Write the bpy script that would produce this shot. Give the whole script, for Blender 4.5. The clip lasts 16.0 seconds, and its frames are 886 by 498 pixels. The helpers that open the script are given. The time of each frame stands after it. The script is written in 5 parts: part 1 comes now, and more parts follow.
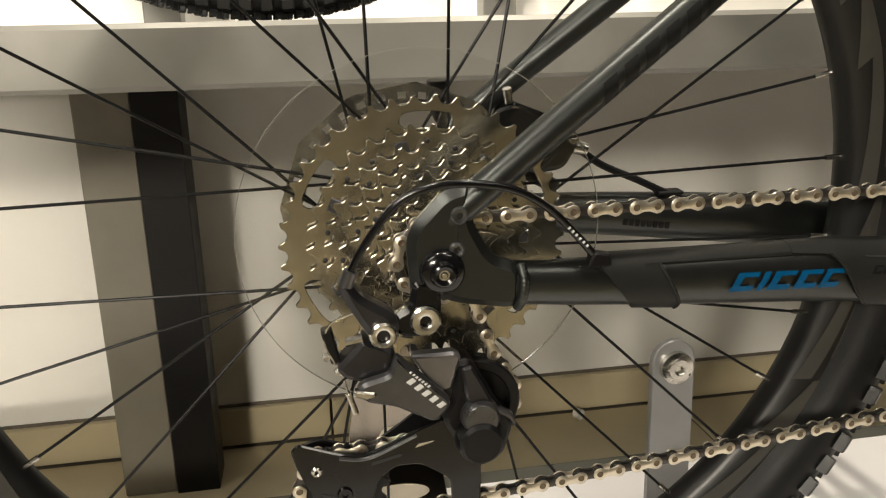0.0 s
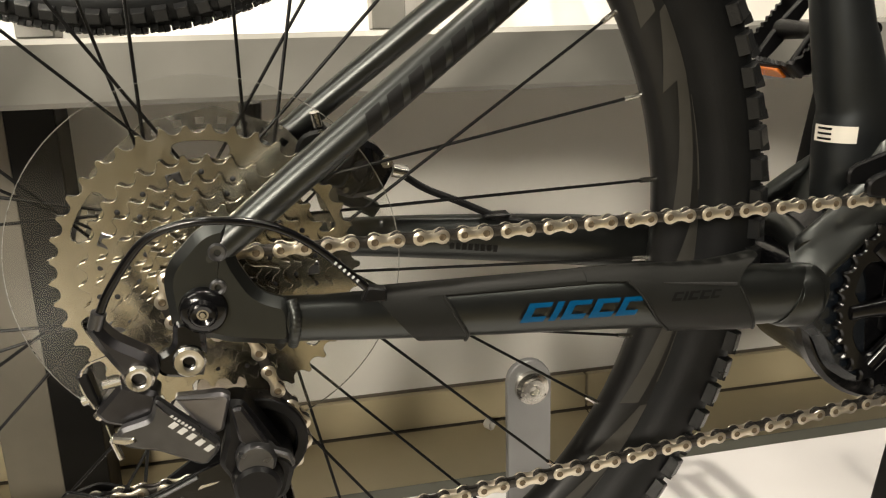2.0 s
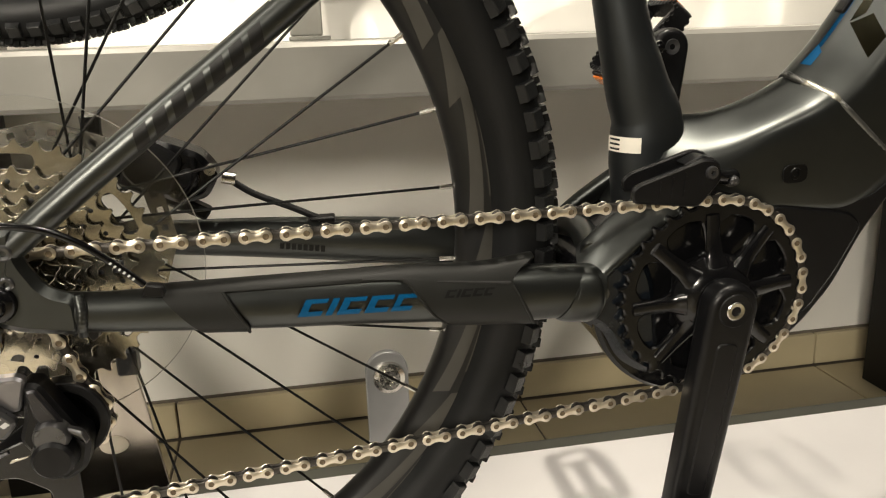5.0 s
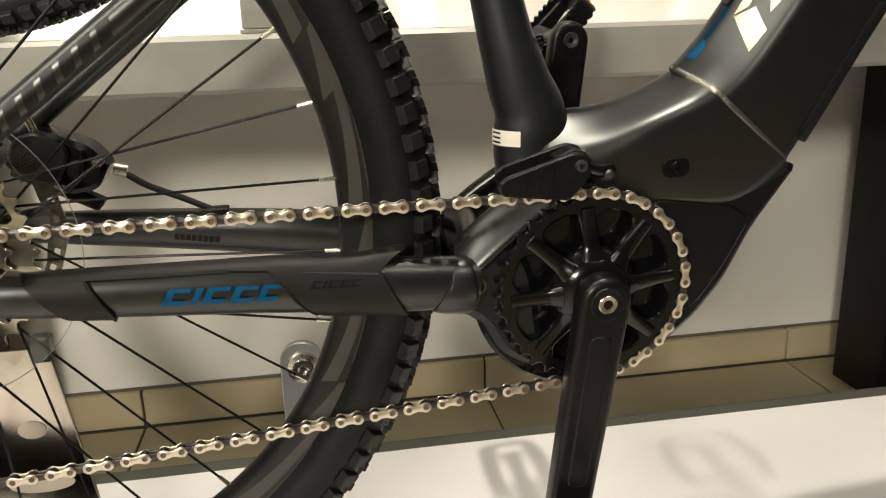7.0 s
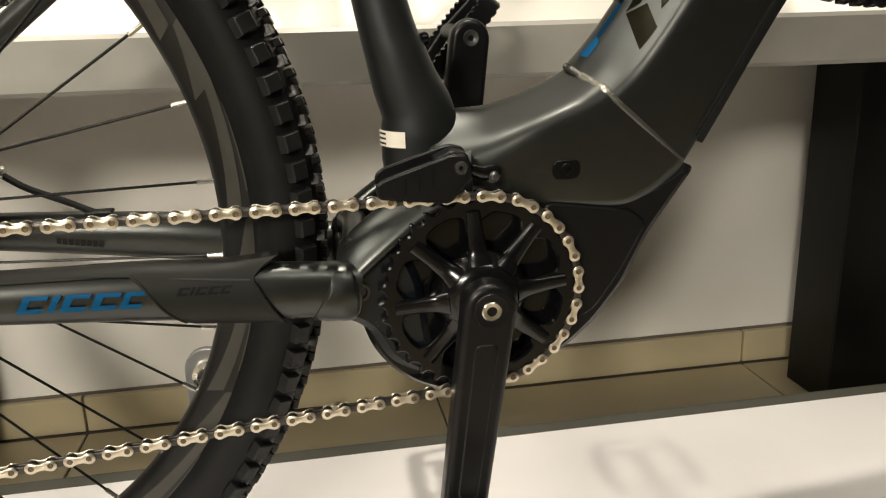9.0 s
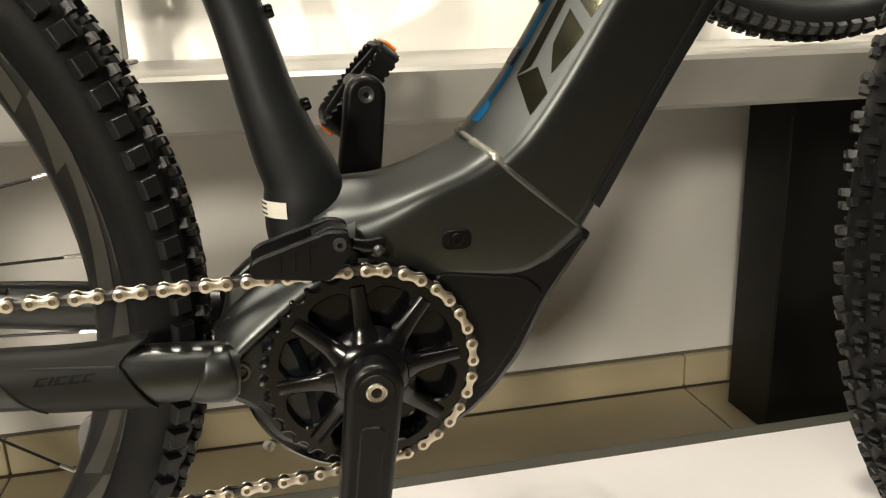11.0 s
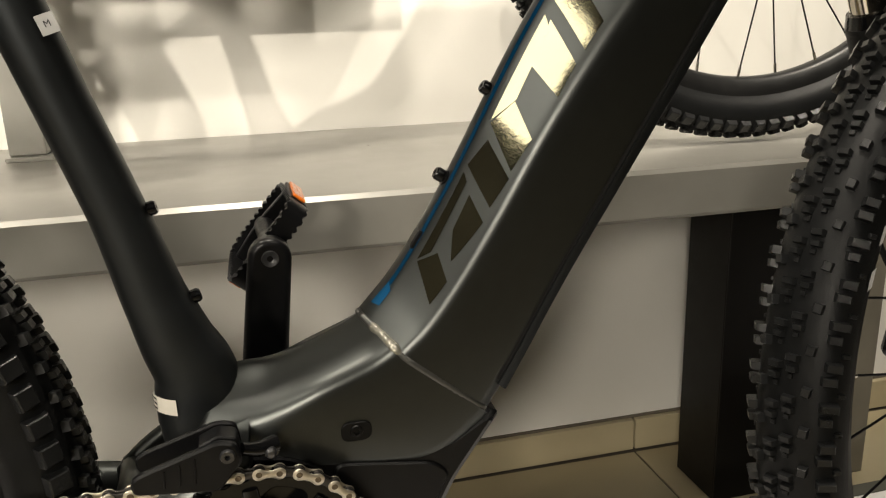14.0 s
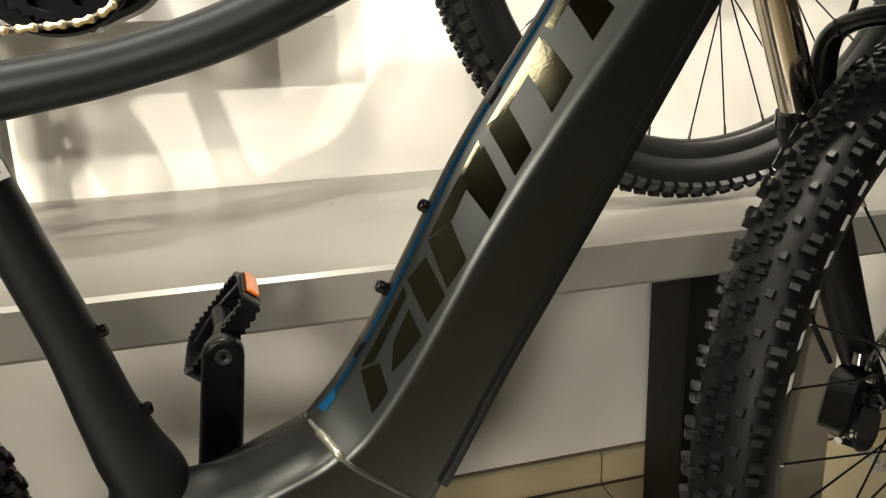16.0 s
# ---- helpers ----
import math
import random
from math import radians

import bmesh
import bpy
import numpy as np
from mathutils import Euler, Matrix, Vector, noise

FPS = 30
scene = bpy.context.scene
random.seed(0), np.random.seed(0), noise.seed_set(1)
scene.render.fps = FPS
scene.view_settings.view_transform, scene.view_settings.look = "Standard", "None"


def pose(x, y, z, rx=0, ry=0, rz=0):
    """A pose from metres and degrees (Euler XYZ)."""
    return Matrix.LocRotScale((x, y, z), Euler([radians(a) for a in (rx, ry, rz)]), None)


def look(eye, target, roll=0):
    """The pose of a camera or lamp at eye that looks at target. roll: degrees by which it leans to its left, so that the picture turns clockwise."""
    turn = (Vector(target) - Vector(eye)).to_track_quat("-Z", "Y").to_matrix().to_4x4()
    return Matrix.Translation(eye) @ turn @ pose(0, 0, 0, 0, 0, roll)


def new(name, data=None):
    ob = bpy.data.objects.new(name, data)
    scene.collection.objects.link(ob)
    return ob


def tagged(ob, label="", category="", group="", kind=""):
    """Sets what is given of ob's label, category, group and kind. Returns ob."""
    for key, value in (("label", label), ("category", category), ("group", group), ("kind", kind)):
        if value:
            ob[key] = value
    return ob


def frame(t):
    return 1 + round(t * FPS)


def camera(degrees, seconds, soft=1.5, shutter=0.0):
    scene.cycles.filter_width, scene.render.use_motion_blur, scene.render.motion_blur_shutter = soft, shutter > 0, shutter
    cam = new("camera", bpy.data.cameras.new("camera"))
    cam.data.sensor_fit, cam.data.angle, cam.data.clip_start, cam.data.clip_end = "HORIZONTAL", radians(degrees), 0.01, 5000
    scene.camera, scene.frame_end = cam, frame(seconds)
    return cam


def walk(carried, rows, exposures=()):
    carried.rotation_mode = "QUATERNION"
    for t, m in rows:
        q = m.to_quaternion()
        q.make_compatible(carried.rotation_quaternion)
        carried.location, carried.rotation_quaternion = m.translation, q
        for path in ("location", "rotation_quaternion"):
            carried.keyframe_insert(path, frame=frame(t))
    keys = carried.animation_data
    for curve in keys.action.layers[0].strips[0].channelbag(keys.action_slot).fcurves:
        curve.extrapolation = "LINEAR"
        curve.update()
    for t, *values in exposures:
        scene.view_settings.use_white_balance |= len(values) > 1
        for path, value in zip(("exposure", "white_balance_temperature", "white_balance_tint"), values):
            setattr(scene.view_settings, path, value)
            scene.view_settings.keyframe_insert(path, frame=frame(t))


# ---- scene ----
cam = camera(58.65, 16.0, soft=1.2)
PATH = [
    (0, (-0.0665, -0.5008, 0.4823), (0.0954, 0.4524, 0.2270), -1.54),
    (0.5, (-0.0623, -0.4869, 0.4879), (0.1263, 0.4617, 0.2339), -1.59),
    (1, (-0.0439, -0.4851, 0.4891), (0.1619, 0.4607, 0.2377), -1.64),
    (1.5, (0.0015, -0.4923, 0.4892), (0.2033, 0.4535, 0.2349), -1.63),
    (2, (0.0412, -0.5028, 0.4938), (0.2412, 0.4427, 0.2369), -1.64),
    (2.5, (0.0663, -0.5167, 0.4911), (0.2685, 0.4290, 0.2368), -1.59),
    (3, (0.0849, -0.5274, 0.4889), (0.2911, 0.4176, 0.2349), -1.53),
    (3.5, (0.1090, -0.5390, 0.4932), (0.3173, 0.4052, 0.2381), -1.51),
    (6, (0.2237, -0.5959, 0.5106), (0.3783, 0.3548, 0.2418), -2.01),
    (6.5, (0.2515, -0.5995, 0.5069), (0.4032, 0.3513, 0.2369), -1.98),
    (7, (0.2773, -0.6030, 0.5057), (0.4268, 0.3474, 0.2331), -1.86),
    (7.5, (0.3004, -0.6023, 0.5032), (0.4484, 0.3482, 0.2301), -1.83),
    (8, (0.3177, -0.6015, 0.5003), (0.4684, 0.3488, 0.2279), -1.79),
    (8.5, (0.3357, -0.6013, 0.4994), (0.4903, 0.3487, 0.2279), -1.85),
    (9, (0.3567, -0.5968, 0.5010), (0.5165, 0.3519, 0.2285), -1.78),
    (11.5, (0.4347, -0.5580, 0.5580), (0.6430, 0.3819, 0.2876), -1.90),
    (12, (0.4498, -0.5390, 0.5790), (0.6666, 0.3991, 0.3088), -2.01),
    (12.5, (0.4636, -0.5230, 0.5991), (0.6890, 0.4125, 0.3271), -1.99),
    (13, (0.4730, -0.5239, 0.6147), (0.7006, 0.4117, 0.3445), -2.04),
    (13.5, (0.4773, -0.5290, 0.6337), (0.7081, 0.4060, 0.3644), -1.95),
    (14, (0.4832, -0.5344, 0.6545), (0.7157, 0.3999, 0.3844), -1.84),
    (14.5, (0.4933, -0.5410, 0.6739), (0.7285, 0.3932, 0.4061), -1.85),
    (15, (0.5073, -0.5466, 0.6971), (0.7445, 0.3861, 0.4253), -1.92),
    (15.5, (0.5122, -0.5474, 0.7127), (0.7566, 0.3844, 0.4443), -1.83),
    (16, (0.5134, -0.5478, 0.7323), (0.7652, 0.3822, 0.4642), -1.99),
]
walk(cam, [(t, look(eye, target, roll)) for t, eye, target, roll in PATH], exposures=[(0.0, 0.10), (1.0, 0.11), (2.5, 0.23), (3.5, 0.21), (9.0, 0.22), (11.4, 0.30), (12.0, 0.32), (12.6, 0.10), (14.0, -0.20), (16.0, -0.02)])

# ---- light ----
world = bpy.data.worlds.new("world")
scene.world = world
world.use_nodes = True
world.node_tree.nodes["Background"].inputs[0].default_value = (1.0, 0.93, 0.82, 1)
world.node_tree.nodes["Background"].inputs[1].default_value = 0.05


def spot(eye, target, watts, cone=60, blend=0.5, size=0.03, colour=(1.0, 0.91, 0.765)):
    data = bpy.data.lights.new("spot_lamp", "SPOT")
    data.energy, data.spot_size, data.spot_blend, data.shadow_soft_size, data.color = watts, radians(cone), blend, size, colour
    ob = new("spot_lamp", data)
    ob.matrix_world = look(eye, target)
    return ob


# ceiling track spots over the aisle and the display bench
spot((0.54, -0.20, 2.52), (0.5, 0.25, 0.0), 140, 54)
spot((-0.42, -0.08, 2.52), (0.5, 0.25, 0.0), 60, 58)
spot((-0.55, -2.6, 2.5), (0.47, 0.75, 1.15), 170, 24, 0.2, 0.014)
spot((-0.32, -0.94, 2.52), (0.60, 0.75, 0.98), 260, 38, 0.4, 0.016)
# two washes added to brighten the upper wall left and right
spot((-1.5, -2.4, 2.52), (-0.25, 0.75, 1.30), 880, 32, 0.5, 0.25)
spot((1.75, -0.45, 2.52), (1.35, 0.75, 0.85), 230, 40, 0.6, 0.015)


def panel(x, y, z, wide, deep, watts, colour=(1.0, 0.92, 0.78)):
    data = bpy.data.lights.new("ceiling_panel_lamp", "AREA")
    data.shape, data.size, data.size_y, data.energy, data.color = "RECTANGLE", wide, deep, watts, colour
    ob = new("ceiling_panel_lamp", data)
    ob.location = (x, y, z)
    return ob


# unseen overhead lamps: first placed where tube reflections point, second an added fill
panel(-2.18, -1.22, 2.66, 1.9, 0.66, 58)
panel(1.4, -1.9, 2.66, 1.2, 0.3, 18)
# Added spots without known fixtures, brightening the wall left of and below the bench.
spot((-2.8, -5.6, 0.75), (-0.80, 0.74, 0.15), 800, 7.8, 0.5, 0.12)
spot((-2.3, -5.4, 2.20), (0.10, 0.74, 0.12), 780, 25, 0.7, 0.4)
spot((-2.9, -4.6, 2.20), (1.00, 0.74, 0.12), 300, 21, 0.7, 0.4)


# ---- materials ----
def mat(name, colour, rough=0.5, metal=0.0, vary=0.12, scale=60.0, bump=0.0, bump_scale=400.0, coat=0.0, rough_vary=0.1, stretch=(1, 1, 1), spec=0.5):
    m = bpy.data.materials.new(name)
    m.use_nodes = True
    nt = m.node_tree
    b = nt.nodes["Principled BSDF"]
    b.inputs["Metallic"].default_value = metal
    b.inputs["Coat Weight"].default_value = coat
    b.inputs["Coat Roughness"].default_value = 0.08
    b.inputs["Specular IOR Level"].default_value = spec
    tc = nt.nodes.new("ShaderNodeTexCoord")
    mp = nt.nodes.new("ShaderNodeMapping")
    mp.inputs["Scale"].default_value = stretch
    nt.links.new(tc.outputs["Object"], mp.inputs[0])
    n1 = nt.nodes.new("ShaderNodeTexNoise")
    n1.inputs["Scale"].default_value, n1.inputs["Detail"].default_value = scale, 6
    nt.links.new(mp.outputs[0], n1.inputs["Vector"])
    n2 = nt.nodes.new("ShaderNodeTexNoise")
    n2.inputs["Scale"].default_value, n2.inputs["Detail"].default_value = scale * 0.11, 3
    nt.links.new(tc.outputs["Object"], n2.inputs["Vector"])
    mx = nt.nodes.new("ShaderNodeMath")
    mx.operation = "ADD"
    nt.links.new(n1.outputs[0], mx.inputs[0])
    nt.links.new(n2.outputs[0], mx.inputs[1])
    ramp = nt.nodes.new("ShaderNodeMapRange")
    ramp.inputs["From Min"].default_value, ramp.inputs["From Max"].default_value = 0.6, 1.4
    ramp.inputs["To Min"].default_value, ramp.inputs["To Max"].default_value = 1 - vary, 1 + vary
    nt.links.new(mx.outputs[0], ramp.inputs[0])
    hs = nt.nodes.new("ShaderNodeHueSaturation")
    hs.inputs["Color"].default_value = (*colour, 1)
    nt.links.new(ramp.outputs[0], hs.inputs["Value"])
    nt.links.new(hs.outputs[0], b.inputs["Base Color"])
    rr = nt.nodes.new("ShaderNodeMapRange")
    rr.inputs["To Min"].default_value, rr.inputs["To Max"].default_value = max(0.02, rough - rough_vary), min(1, rough + rough_vary)
    nt.links.new(n1.outputs[0], rr.inputs[0])
    nt.links.new(rr.outputs[0], b.inputs["Roughness"])
    if bump:
        n3 = nt.nodes.new("ShaderNodeTexNoise")
        n3.inputs["Scale"].default_value, n3.inputs["Detail"].default_value = bump_scale, 4
        nt.links.new(mp.outputs[0], n3.inputs["Vector"])
        bp = nt.nodes.new("ShaderNodeBump")
        bp.inputs["Strength"].default_value, bp.inputs["Distance"].default_value = bump, 0.001
        nt.links.new(n3.outputs[0], bp.inputs["Height"])
        nt.links.new(bp.outputs[0], b.inputs["Normal"])
    return m


FRAME_PAINT = mat("charcoal satin metallic paint", (0.064, 0.068, 0.066), 0.33, 0.92, 0.06, 90, 0.012, 1500, rough_vary=0.03)
FRAME_TOP = mat("dark satin metallic paint", (0.042, 0.046, 0.049), 0.42, 0.85, 0.06, 90, 0.012, 1500, rough_vary=0.03)
GLOSS_BLACK = mat("gloss black enamel", (0.0035, 0.0035, 0.004), 0.18, 0.0, 0.15, 60, 0.02, 600, coat=0.12, rough_vary=0.05, spec=0.35)
PLASTIC = mat("black moulded plastic", (0.004, 0.004, 0.0045), 0.36, 0.0, 0.2, 80, 0.12, 1800, spec=0.25)
RUBBER = mat("black tyre rubber", (0.009, 0.0094, 0.0098), 0.31, 0.0, 0.3, 50, 0.3, 900, spec=0.38)
SIDEWALL = mat("tyre sidewall rubber", (0.005, 0.0053, 0.0056), 0.44, 0.0, 0.25, 40, 0.2, 1200, spec=0.22)
RIM_BLACK = mat("black anodised rim", (0.010, 0.010, 0.010), 0.36, 0.3, 0.15, 60, 0.05, 900)
RIM_GREY = mat("grey rim decal", (0.036, 0.034, 0.029), 0.42, 0.1, 0.15, 60)
SPOKE_BLACK = mat("black spoke steel", (0.005, 0.005, 0.005), 0.38, 0.0, 0.1, 60, spec=0.18)
CRANK = mat("satin black forged alloy", (0.004, 0.004, 0.0045), 0.33, 0.0, 0.15, 90, 0.05, 1200, spec=0.28)
STEEL = mat("bright steel", (0.62, 0.60, 0.55), 0.24, 1.0, 0.12, 120, 0.05, 900)
COG = mat("satin nickel sprocket", (0.54, 0.505, 0.42), 0.22, 1.0, 0.18, 110, 0.06, 1200)
CHAIN_SILVER = mat("nickel chain plate", (0.60, 0.545, 0.445), 0.32, 0.9, 0.16, 200, 0.05, 1500)
# Inner links coloured dark for the shade between the outer plates.
CHAIN_SHADE = mat("dark oiled chain link", (0.06, 0.055, 0.05), 0.35, 0.8, 0.2, 200)
GUNMETAL = mat("dark gunmetal", (0.052, 0.051, 0.055), 0.32, 0.85, 0.14, 120, 0.05, 900)
# Black painted on flat pieces for the shade inside holes, slots and seams.
DARK_HOLE = mat("dark recess", (0.01, 0.01, 0.01), 0.7, 0.0)
DERAIL_GREY = mat("anthracite metal", (0.10, 0.10, 0.104), 0.30, 0.8, 0.12, 120, 0.04, 900)
BLUE = mat("blue foil", (0.0, 0.070, 0.18), 0.42, 0.2, 0.1, 80, spec=0.2)
WHITE_MARK = mat("pale grey print", (0.55, 0.55, 0.54), 0.5)
GREY_MARK = mat("black print", (0.006, 0.006, 0.006), 0.45, spec=0.3)
ORANGE = mat("amber reflector", (0.80, 0.20, 0.02), 0.2, 0.0, 0.3, 500, 0.6, 700, coat=0.6)
WALL = mat("white painted plaster", (0.80, 0.78, 0.73), 0.75, 0.0, 0.03, 12, 0.08, 220)
BENCH_STEEL = mat("grey coated steel", (0.27, 0.262, 0.238), 0.33, 0.3, 0.10, 25, 0.05, 500)
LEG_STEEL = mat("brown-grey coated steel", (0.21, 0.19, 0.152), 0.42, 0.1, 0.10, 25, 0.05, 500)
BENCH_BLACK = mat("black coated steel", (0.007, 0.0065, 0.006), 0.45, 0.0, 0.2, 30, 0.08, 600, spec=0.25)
PLINTH = mat("white laminate platform", (0.74, 0.72, 0.72), 0.42, 0.0, 0.03, 14, 0.03, 400)
PLINTH_DARK = mat("grey platform edging", (0.085, 0.085, 0.07), 0.5, 0.0, 0.08, 30)
TILE = mat("beige stone tile", (0.47, 0.405, 0.265), 0.38, 0.0, 0.10, 9, 0.06, 200)
GROUT = mat("dark grout", (0.13, 0.11, 0.085), 0.9, 0.0, 0.2, 80)
# Unseen walls and ceiling behind the camera, kept dark to cut bounce and reflections.
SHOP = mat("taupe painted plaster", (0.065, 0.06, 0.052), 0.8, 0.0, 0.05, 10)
CEILING = mat("grey ceiling paint", (0.16, 0.155, 0.145), 0.85, 0.0, 0.03, 10)
STAND_GREY = mat("silver lacquered steel", (0.28, 0.28, 0.28), 0.35, 0.6, 0.06, 60, 0.05, 800)


def clear_plastic():
    m = bpy.data.materials.new("clear plastic disc")
    m.use_nodes = True
    nt = m.node_tree
    out = nt.nodes["Material Output"]
    nt.nodes.remove(nt.nodes["Principled BSDF"])
    tr = nt.nodes.new("ShaderNodeBsdfTransparent")
    gl = nt.nodes.new("ShaderNodeBsdfGlossy")
    gl.inputs["Roughness"].default_value = 0.08
    fr = nt.nodes.new("ShaderNodeFresnel")
    fr.inputs[0].default_value = 1.45
    mx = nt.nodes.new("ShaderNodeMixShader")
    tr.inputs[0].default_value = (0.985, 0.987, 0.985, 1)
    nt.links.new(fr.outputs[0], mx.inputs[0])
    nt.links.new(tr.outputs[0], mx.inputs[1])
    nt.links.new(gl.outputs[0], mx.inputs[2])
    nt.links.new(mx.outputs[0], out.inputs[0])
    return m


CLEAR = clear_plastic()


# ---- mesh helpers ----
def mesh_of(name, verts, faces, smooth=True):
    me = bpy.data.meshes.new(name)
    me.from_pydata([tuple(v) for v in verts], [], faces)
    bm = bmesh.new()
    bm.from_mesh(me)
    bmesh.ops.recalc_face_normals(bm, faces=bm.faces)
    bm.to_mesh(me)
    bm.free()
    me.polygons.foreach_set("use_smooth", [smooth] * len(me.polygons))
    return me


def add(name, me, material, parent=None, label="", sharp=35):
    if material and not me.materials:
        me.materials.append(material)
    if sharp:
        me.set_sharp_from_angle(angle=radians(sharp))
    ob = new(name, me)
    if parent is not None:
        ob.parent = parent
    if label:
        ob["label"] = label
    return ob


class Geo:
    """Collects vertices and faces of one mesh."""

    def __init__(self):
        self.v, self.f = [], []

    def put(self, verts, faces, m=None):
        k = len(self.v)
        self.v += [tuple(m @ Vector(p)) if m is not None else tuple(p) for p in verts]
        self.f += [tuple(i + k for i in q) for q in faces]
        return self

    def mesh(self, name, smooth=True):
        return mesh_of(name, self.v, self.f, smooth)


def rings(loops, closed=True, caps=True, wrap=False):
    """Skin through loops of equal length."""
    n, verts, faces = len(loops[0]), [p for l in loops for p in l], []
    for k in range(len(loops) if wrap else len(loops) - 1):
        a, b = k * n, (k + 1) % len(loops) * n
        for i in range(n if closed else n - 1):
            j = (i + 1) % n
            faces.append((a + i, a + j, b + j, b + i))
    if caps and not wrap:
        faces += [tuple(range(n))[::-1], tuple((len(loops) - 1) * n + i for i in range(n))]
    return verts, faces


def revolve(profile, segs=64, wrap=False):
    """Profile of (radius, y) turned about the y axis."""
    loops = [[(r * math.cos(a), y, r * math.sin(a)) for r, y in profile] for a in (2 * math.pi * k / segs for k in range(segs))]
    return rings(loops, closed=wrap, caps=False, wrap=True)


def disc_cyl(r, y0, y1, segs=24, bevel=0.0):
    b = bevel
    prof = [(1e-5, y0), (r - b, y0), (r, y0 + b), (r, y1 - b), (r - b, y1), (1e-5, y1)] if b else [(1e-5, y0), (r, y0), (r, y1), (1e-5, y1)]
    return revolve(prof, segs)


def smooth_path(points, steps=8):
    """Catmull-Rom through the points."""
    p = [Vector(q) for q in points]
    p = [p[0] * 2 - p[1]] + p + [p[-1] * 2 - p[-2]]
    out = []
    for i in range(1, len(p) - 2):
        for k in range(steps):
            t = k / steps
            a, b, c, d = p[i - 1], p[i], p[i + 1], p[i + 2]
            out.append(0.5 * (2 * b + (c - a) * t + (2 * a - 5 * b + 4 * c - d) * t * t + (3 * b - a - 3 * c + d) * t ** 3))
    return out + [p[-2]]


def tube(points, radius, segs=16, steps=8, flat=1.0):
    """A round tube through points; radius is a number or one per point; flat scales its width across the plane of travel."""
    path = smooth_path(points, steps)
    rad = [radius] * len(points) if not isinstance(radius, (list, tuple)) else list(radius)
    loops = []
    for k, q in enumerate(path):
        d = (path[min(k + 1, len(path) - 1)] - path[max(k - 1, 0)]).normalized()
        side = Vector((0, 1, 0))
        if abs(d.dot(side)) > 0.9:
            side = Vector((1, 0, 0))
        up = d.cross(side).normalized()
        side = up.cross(d).normalized()
        s = k / steps
        i = min(int(s), len(rad) - 2) if len(rad) > 1 else 0
        r = rad[i] + (rad[min(i + 1, len(rad) - 1)] - rad[i]) * (s - i)
        loops.append([q + up * r * math.cos(a) + side * r * flat * math.sin(a) for a in (2 * math.pi * j / segs for j in range(segs))])
    return rings(loops)


def prism(outline, y0, y1, bevel=0.0015, steps=1):
    """A plate: an outline of (x, z) from y0 to y1 with bevelled rims, rounded when steps is more than one."""
    n = len(outline)
    pts = [Vector((x, z)) for x, z in outline]
    area = sum(pts[i].x * pts[(i + 1) % n].y - pts[(i + 1) % n].x * pts[i].y for i in range(n))
    s = 1 if area > 0 else -1
    inward = []
    for i in range(n):
        a, b = (pts[i] - pts[i - 1]).normalized(), (pts[(i + 1) % n] - pts[i]).normalized()
        t = (a + b)
        t = t.normalized() if t.length > 1e-6 else a
        inward.append(Vector((-t.y, t.x)) * s)
    rim = [(bevel * (1 - math.sin(math.pi / 2 * k / steps)), bevel * (1 - math.cos(math.pi / 2 * k / steps))) for k in range(steps + 1)]
    if steps > 1:
        rim.insert(0, (bevel * 1.08, 0.0))
    rows = [(d, y0 + h) for d, h in rim] + [(d, y1 - h) for d, h in rim[::-1]]
    return rings([[(p.x + q.x * d, y, p.y + q.y * d) for p, q in zip(pts, inward)] for d, y in rows])


def rounded(outline, r=0.004, k=4):
    """Rounds the corners of an outline of (x, z)."""
    out, n = [], len(outline)
    for i in range(n):
        p = Vector(outline[i])
        a, b = Vector(outline[i - 1]) - p, Vector(outline[(i + 1) % n]) - p
        d = min(r, a.length * 0.45, b.length * 0.45)
        a, b = p + a.normalized() * d, p + b.normalized() * d
        for j in range(k + 1):
            t = j / k
            out.append(tuple(a * (1 - t) ** 2 + p * 2 * t * (1 - t) + b * t * t))
    return out


def box(x0, x1, y0, y1, z0, z1, bevel=0.0):
    bm = bmesh.new()
    bmesh.ops.create_cube(bm, size=1)
    for v in bm.verts:
        v.co = ((x0 + x1) / 2 + v.co.x * (x1 - x0), (y0 + y1) / 2 + v.co.y * (y1 - y0), (z0 + z1) / 2 + v.co.z * (z1 - z0))
    if bevel:
        bmesh.ops.bevel(bm, geom=bm.edges[:], offset=bevel, segments=1, affect="EDGES")
    verts, faces = [tuple(v.co) for v in bm.verts], [tuple(v.index for v in q.verts) for q in bm.faces]
    bm.free()
    return verts, faces


def made(name, geo, material, parent=None, label="", sharp=35, smooth=True):
    return add(name, mesh_of(name, *geo, smooth), material, parent, label, sharp)


# ---- the room ----
FLOOR, WALL_Y = -0.161, 0.742
made("wall_north", box(-3.4, 3.0, WALL_Y, WALL_Y + 0.15, FLOOR, 2.7), WALL)["kind"] = "structure"
# south, west and east walls and the ceiling are unseen; they close the room
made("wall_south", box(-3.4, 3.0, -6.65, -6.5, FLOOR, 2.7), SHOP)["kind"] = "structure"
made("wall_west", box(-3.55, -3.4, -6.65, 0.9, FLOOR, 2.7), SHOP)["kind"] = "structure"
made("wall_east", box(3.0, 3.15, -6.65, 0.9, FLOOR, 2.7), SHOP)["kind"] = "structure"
made("ceiling", box(-3.55, 3.15, -6.65, 0.9, 2.7, 2.8), CEILING)["kind"] = "structure"
floor = made("floor", box(-3.55, 3.15, -6.65, 0.9, FLOOR - 0.06, FLOOR - 0.003), GROUT)
tagged(floor, "beige stone tile floor with dark grout joints", "floor", kind="structure")
plinth = new("display_platform")
